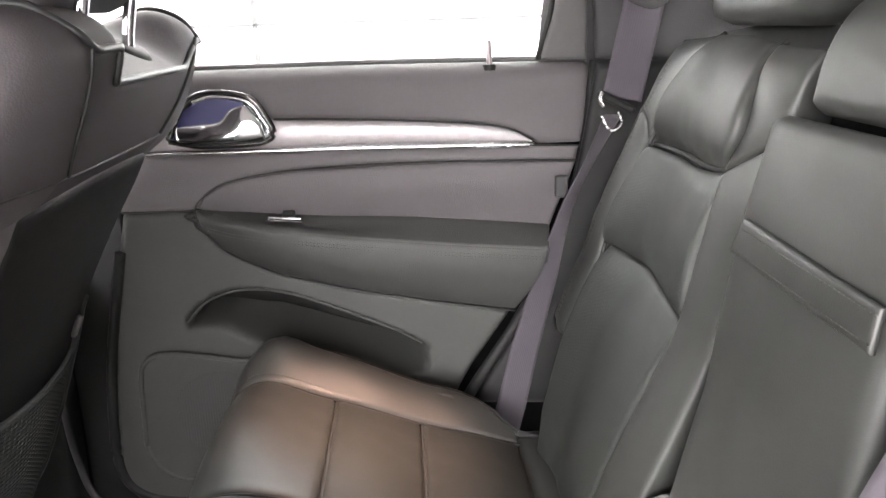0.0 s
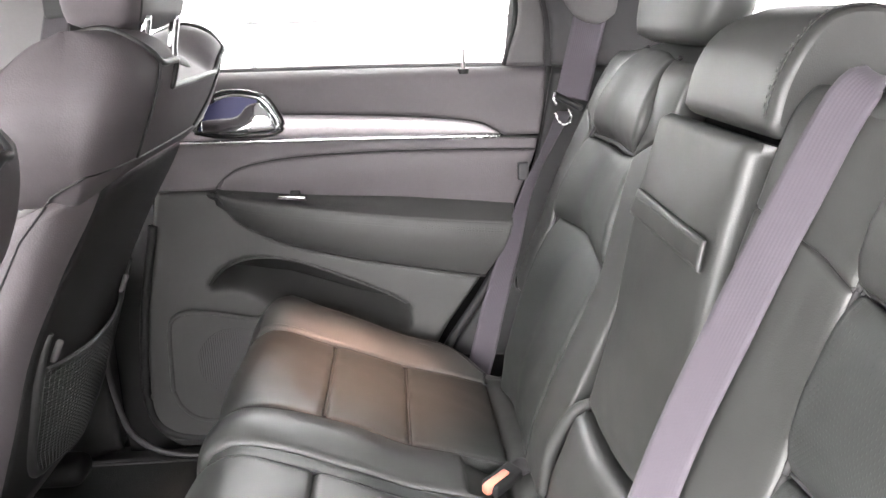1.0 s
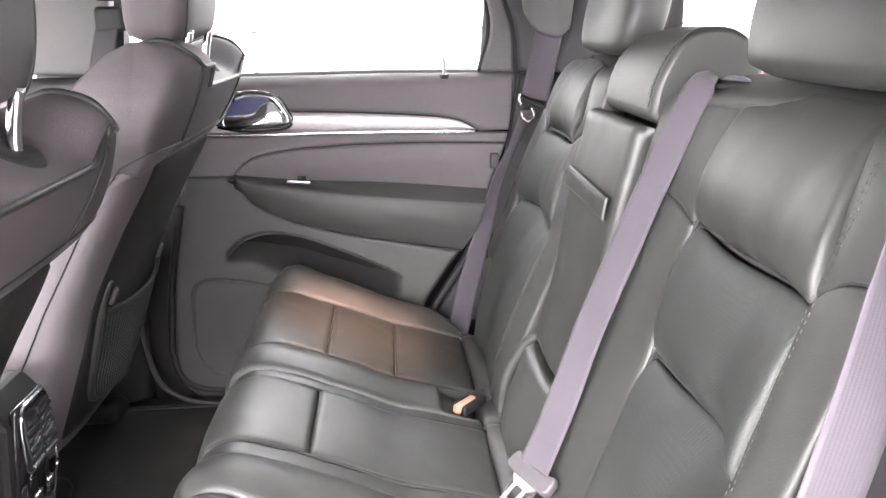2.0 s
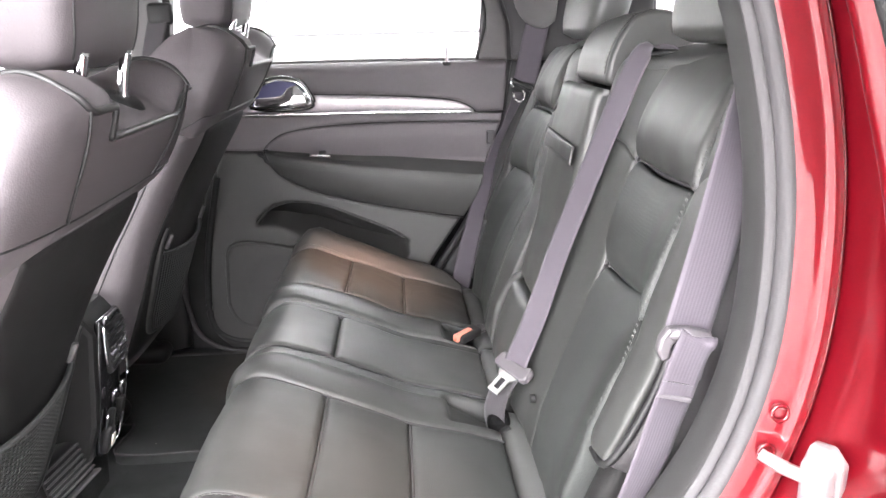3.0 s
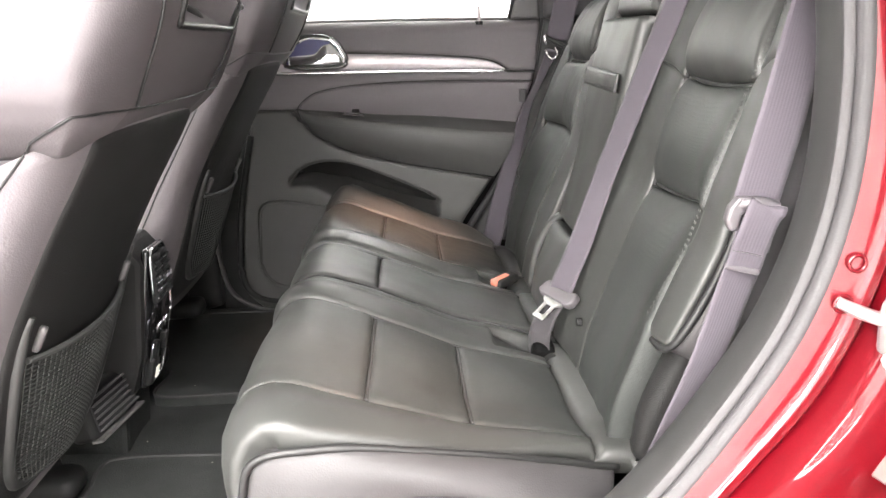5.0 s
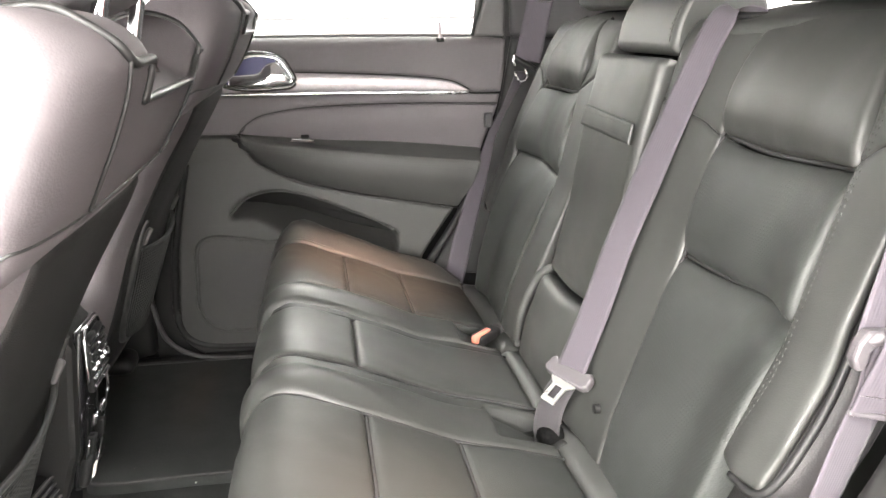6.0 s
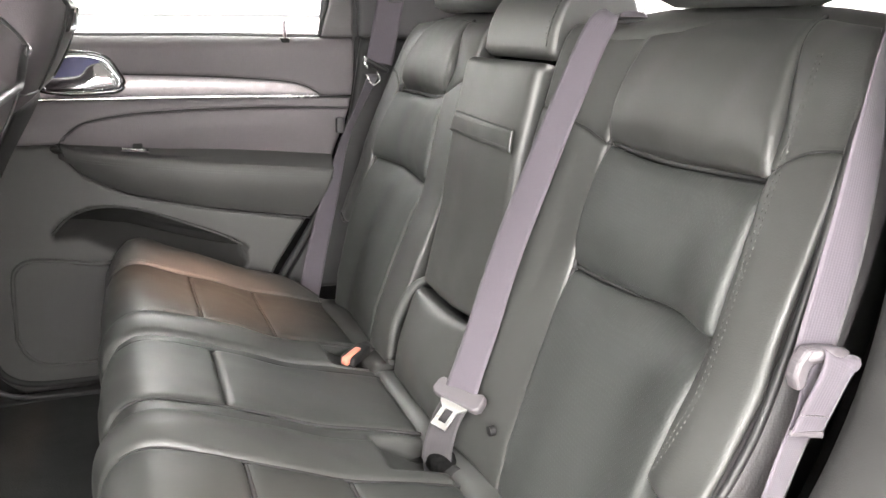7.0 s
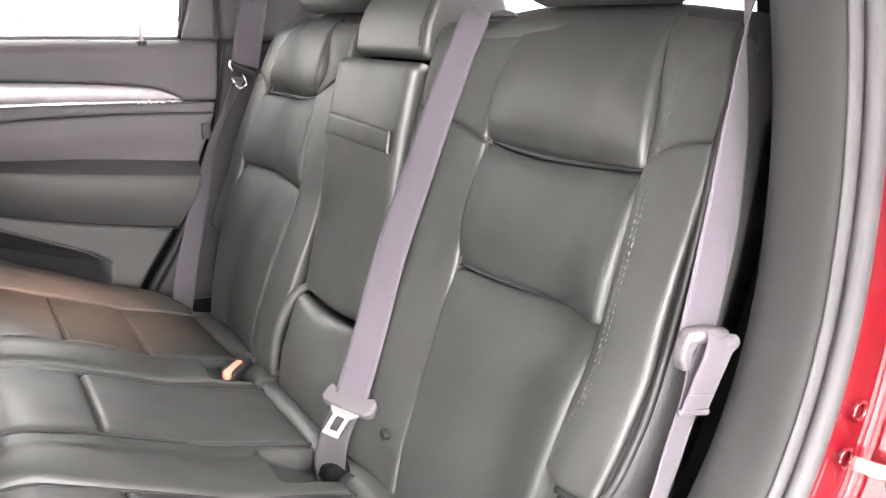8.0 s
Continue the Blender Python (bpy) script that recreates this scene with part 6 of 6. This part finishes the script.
# the cover's foot, below an arched seam on each flank, takes the shell's colour, paled as if lit
ARCH = [(-0.601, 1.207), (-0.641, 1.183), (-0.690, 1.130), (-0.722, 1.076)]
cover.data.materials.append(FLANK_LIT)
bm = bmesh.new()
bm.from_mesh(cover.data)
cuts = [((0, YC - 0.165, 0), (0, -1, 0)), ((0, YC + 0.165, 0), (0, 1, 0)), ((0, 0, 1.207), (0, 0, 1))]
cuts += [((a[0], 0, a[1]), (-(a[1] - b[1]), 0, a[0] - b[0])) for a, b in zip(ARCH[:-1], ARCH[1:])]
for co, no in cuts:
    bmesh.ops.bisect_plane(bm, geom=bm.verts[:] + bm.edges[:] + bm.faces[:], dist=1e-5, plane_co=co, plane_no=no)
for face in bm.faces:
    c = face.calc_center_median()
    if abs(c.y - YC) > 0.165 and all((c - Vector(co)).dot(Vector(no)) < 0 for co, no in cuts[2:]):
        face.material_index = 1
bm.to_mesh(cover.data)
bm.free()
SKINS = [BVHTree.FromPolygons([tuple(v.co) for v in ob.data.vertices], [tuple(q.vertices) for q in ob.data.polygons]) for ob in (shell, cover)]


def on_skin(x, y, z, out=0.0005):
    """Drops a point onto the outside of the seat back, along its own height."""
    p, axis = Vector((x, y, z)), Vector((-0.70, YC, z))
    d = (p - axis).normalized()
    hits = [h for h in (skin.ray_cast(p + d * 0.12, -d)[0] for skin in SKINS) if h]
    return tuple(max(hits, key=lambda h: (h - axis).length) + d * out) if hits else tuple(p)


for s in (-1, 1):
    arch = [(-0.588, YC, 1.203), (-0.588, YC + s * 0.09, 1.203), (-0.588, YC + s * 0.165, 1.205), (-0.590, YC + s * 0.222, 1.207)] + [(x, YC + s * y, z) for (x, z), y in zip(ARCH, (0.262, 0.265, 0.252, 0.249))]
    arch += [(-0.79, YC + s * 0.247, 0.96), (-0.86, YC + s * 0.243, 0.82)]
    tube("back_seam", [on_skin(*p) for p in spline(arch, False)(np.linspace(0, 1, 160))], 0.0015, PIPING, fs, n=240)
headrest("headrest", fs, -0.612, YC - 0.006, 1.357, 0.134, 0.22, 0.110, -6, LEATHER_F, 0.074, 0.075, 5.0, 0.046)
# net pocket
verts, faces = [], []


def strip(a, b, r=0.0011):
    base = len(verts)
    d = np.subtract(b, a)
    d = d / np.linalg.norm(d)
    s1 = np.cross(d, (0.83, 0.0, -0.55))
    s1 /= np.linalg.norm(s1)
    s2 = np.cross(d, s1)
    for e in (a, b):
        for q4 in range(4):
            verts.append(np.array(e) + r * (math.cos(q4 * math.pi / 2) * s1 + math.sin(q4 * math.pi / 2) * s2))
    for q4 in range(4):
        faces.append((base + q4, base + (q4 + 1) % 4, base + 4 + (q4 + 1) % 4, base + 4 + q4))


def net_pt(u, z):
    half = float(np.interp(z, [0.745, 0.79, 0.92], [0.105, 0.136, 0.158]))
    sag = 0.012 * math.cos(math.pi / 2 * u)
    return (bb(u * half, z)[0] + 0.006 + sag, YC + u * half, z - 0.010 * (1 - u * u))


zs = np.linspace(0.752, 0.925, 31)
us = np.linspace(-1, 1, 30)
for zz in zs:
    for a0, b0 in zip(us[:-1], us[1:]):
        strip(net_pt(a0, zz), net_pt(b0, zz), 0.0011)
for uu in us:
    for a0, b0 in zip(zs[:-1:3], zs[3::3]):
        strip(net_pt(uu, a0), net_pt(uu, b0), 0.0009)
finish("net", verts, faces, NET, fs, "black elastic net", normals=False)["kind"] = "stuff"
tube("net_hem", [net_pt(u, 0.930) for u in np.linspace(-1, 1, 12)], 0.004, NET, fs, n=60)
NB = lambda y, z: (bb(y, z)[0] + 0.001, YC + y, z)
nb_y = np.linspace(-1, 1, 9)
pad("net_backing", coons([NB(0.105 * y, 0.75) for y in nb_y], [NB(0.105, 0.75), NB(0.152, 0.92)], [NB(0.152 * y, 0.92) for y in nb_y], [NB(-0.105, 0.75), NB(-0.152, 0.92)]), SEAM, fs, (1, 0, -0.4), bulge=0.0, rnd=0.003, depth=0.004, nu=8, nv=8)
# seat base and rails
part("seat_base", rounded_box((0.42, 0.44, 0.12), 0.04, 3, Matrix.Translation((-1.13, YC, 0.760))), SHELL, fs, "", True)
for s in (-1, 1):
    part("rail", rounded_box((0.40, 0.045, 0.05), 0.012, 2, Matrix.Translation((-1.08, YC + s * 0.19, 0.60))), DARKP, fs, "", True)
    part("rail_cover", rounded_box((0.10, 0.075, 0.045), 0.020, 3, Matrix.Translation((-0.885, YC + s * 0.165, 0.594))), DARKP, fs, "black rail end cover", True)
    part("rail_leg", rounded_box((0.05, 0.04, 0.14), 0.012, 2, Matrix.Translation((-0.98, YC + s * 0.19, 0.66))), DARKP, fs, "", True)
far_seat = copy_thing(fs, Matrix.Translation((-0.85 + 0.022, YC + 0.751, 0.56 + 0.046)))
far_seat["label"] = "dark leather front passenger seat with net pocket, raised higher"

# front passenger belt at the B-pillar
fb = thing("seat_belt", (-0.80, 0.66, 1.30), "grey front seat belt hanging from a black pillar guide", "seat belt", "front seat belts")
part("guide", rounded_box((0.060, 0.024, 0.050), 0.010, 3, Matrix.Translation((-0.775, 0.652, 1.445))), DARKP, fb, "black belt guide", True)
ribbon("webbing", [(-0.775, 0.645, 1.450), (-0.80, 0.640, 1.36), (-0.83, 0.63, 1.22), (-0.86, 0.62, 1.05)], [(1, -0.1, 0.2)] * 4, 0.046, WEB_SHADED, fb)
part("height_slider", rounded_box((0.045, 0.020, 0.040), 0.008, 2, Matrix.Translation((-0.780, 0.655, 1.500))), GLOSS, fb, "", True)

# ---------------------------------------------------------------- centre console
cs = thing("centre_console", (-1.0, 0.0, 0.56), "dark centre console with glossy rear vents and ports", "console")
part("body", prism([(-0.752, 0.68), (-0.744, 0.75), (-0.744, 0.92), (-0.770, 0.955), (-1.35, 0.955), (-1.35, 0.68)], 1, -0.078, 0.050, 0.010), SHELL, cs, "grey console side")
part("foot", prism([(-0.775, 0.56), (-0.765, 0.683), (-1.35, 0.683), (-1.35, 0.56)], 1, -0.080, 0.055, 0.010), CARPET, cs, "carpeted console foot")
CM = Matrix.Translation((-0.741, -0.020, 0.815)) @ Matrix.Diagonal((1, 0.64, 1.05, 1))
part("rear_bezel", rounded_box((0.012, 0.142, 0.236), 0.005, 2, CM), GLOSS, cs, "piano-black rear bezel", True)
for s in (-1, 1):
    vent = part("air_vent", rounded_box((0.010, 0.060, 0.078), 0.004, 2, CM @ Matrix.Translation((0.008, s * 0.033, 0.066))), DARKP, cs, "black air vent", True)
    for k in range(6):
        part("slat", rounded_box((0.008, 0.055, 0.0035), 0.0012, 1, CM @ Matrix.Translation((0.013, s * 0.033, 0.036 + 0.012 * k)) @ Euler((0, radians(30), 0)).to_matrix().to_4x4()), GLOSS, vent)
    part("thumb_tab", rounded_box((0.010, 0.008, 0.012), 0.002, 1, CM @ Matrix.Translation((0.018, s * 0.033, 0.066))), CHROME, vent)
    port = part("usb_port", rounded_box((0.008, 0.030, 0.018), 0.003, 2, CM @ Matrix.Translation((0.008, s * 0.030, -0.018))), CHROME, cs, "metal-framed port", True)
    part("port_slot", rounded_box((0.004, 0.018, 0.008), 0.001, 1, CM @ Matrix.Translation((0.011, s * 0.030, -0.018))), DARKP, port)
    part("heater_switch", rounded_box((0.012, 0.024, 0.030), 0.003, 2, CM @ Matrix.Translation((0.008, s * 0.040, -0.055))), DARKP, cs, "black rocker switch", True)
tube("bezel_edge", [tuple(CM @ Vector((0.008, 0.070 * math.copysign(1, math.cos(b)) * abs(math.cos(b)) ** 0.3, 0.117 * math.copysign(1, math.sin(b)) * abs(math.sin(b)) ** 0.3))) for b in np.linspace(0, 2 * math.pi, 60)], 0.0025, CHROME, cs, n=90, smooth=False)
part("outlet_cap", rounded_box((0.016, 0.050, 0.045), 0.006, 2, CM @ Matrix.Translation((0.008, -0.050, -0.090))), DARKP, cs, "black outlet cover", True)
part("caution_label", rounded_box((0.003, 0.022, 0.020), 0.001, 1, CM @ Matrix.Translation((0.018, -0.048, -0.092))), LABEL, cs, "small pale label")
for ob in list(cs.children_recursive):
    for v in ob.data.vertices:
        v.co.x -= 0.030 * min(1.0, max(0.0, (0.82 - v.co.z) / 0.13))
# floor vent at the foot of the console
fv = thing("floor_vent", (-0.82, -0.10, 0.58), "black slatted foot vent on the carpet", "air vent")
VM = Matrix.Translation((-0.825, -0.118, 0.690)) @ Euler((0, radians(-14), radians(-8))).to_matrix().to_4x4()
part("housing", rounded_box((0.050, 0.150, 0.078), 0.014, 3, VM), SHELL, fv, "", True)
part("mouth", rounded_box((0.008, 0.128, 0.058), 0.003, 2, VM @ Matrix.Translation((0.0235, 0, 0.002))), SEAM, fv)
for k in range(6):
    part("slat", rounded_box((0.012, 0.126, 0.0035), 0.0012, 1, VM @ Matrix.Translation((0.027, 0, -0.024 + 0.0105 * k)) @ Euler((0, radians(-18), 0)).to_matrix().to_4x4()), TRIM, fv)
part("lip", rounded_box((0.020, 0.150, 0.006), 0.0025, 2, VM @ Matrix.Translation((0.022, 0, -0.037))), TRIM, fv, "grey lower lip")

# ---------------------------------------------------------------- floor mats and crumbs
for side, lab in ((-1, "black bound floor mat with a cut-out at the seat rail"), (1, "black bound floor mat in the far footwell")):
    out = [(-0.47, -0.128), (-0.631, -0.126), (-0.76, -0.121), (-0.808, -0.127), (-0.823, -0.139), (-0.826, -0.171), (-0.817, -0.223), (-0.820, -0.251), (-0.843, -0.262), (-1.0, -0.266), (-1.02, -0.26), (-1.02, -0.60), (-1.0, -0.635), (-0.52, -0.635), (-0.47, -0.60)]
    out = [(x, -side * y) for x, y in out]
    fm = thing("floor_mat", (-0.75, side * 0.35, 0.555), lab, "floor mat", "rear floor mats")
    part("mat_surface", prism(out, 2, 0.560, 0.591, 0.0), MATT, fm)
    tube("binding", [(x, y, 0.5905) for x, y in out + out[:1]], 0.0035, BINDING, fm, "stitched edge binding", n=120)
rng = random.Random(4)
verts, faces = [], []
for k in range(16):
    x, y = rng.uniform(-0.85, -0.50), rng.uniform(-0.5, 0.3)
    z = 0.593 if y < -0.04 else 0.60
    r = rng.uniform(0.0008, 0.0022)
    b0 = len(verts)
    verts += [(x - r, y, z), (x + r, y + r, z), (x, y - r, z + r), (x, y, z - r)]
    faces += [(b0, b0 + 1, b0 + 2), (b0, b0 + 2, b0 + 3), (b0 + 1, b0 + 3, b0 + 2), (b0, b0 + 3, b0 + 1)]
tagged(finish("floor_crumbs", verts, faces, LABEL, None, "scattered pale crumbs on the carpet", smooth=False), "", "crumbs", kind="stuff")

# ---------------------------------------------------------------- unseen warm fill lamps, added to tint the rear cushions
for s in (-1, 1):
    rl = thing("warm_fill_lamp", (-0.10, s * 0.45, 1.62), "small warm fill lamp, unseen, added in the headliner", "lamp", "rear reading lamps")
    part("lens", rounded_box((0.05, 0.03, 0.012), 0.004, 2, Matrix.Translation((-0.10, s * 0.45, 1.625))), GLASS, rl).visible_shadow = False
    la = bpy.data.lights.new("warm_fill_spot", "SPOT")
    la.energy, la.color, la.spot_size, la.spot_blend, la.shadow_soft_size = WARM_FILL_POWER * (1.0 if s > 0 else 0.4), (1.0, 0.62, 0.46), radians(33), 1.0, 0.08
    lo = new("warm_fill_spot", la)
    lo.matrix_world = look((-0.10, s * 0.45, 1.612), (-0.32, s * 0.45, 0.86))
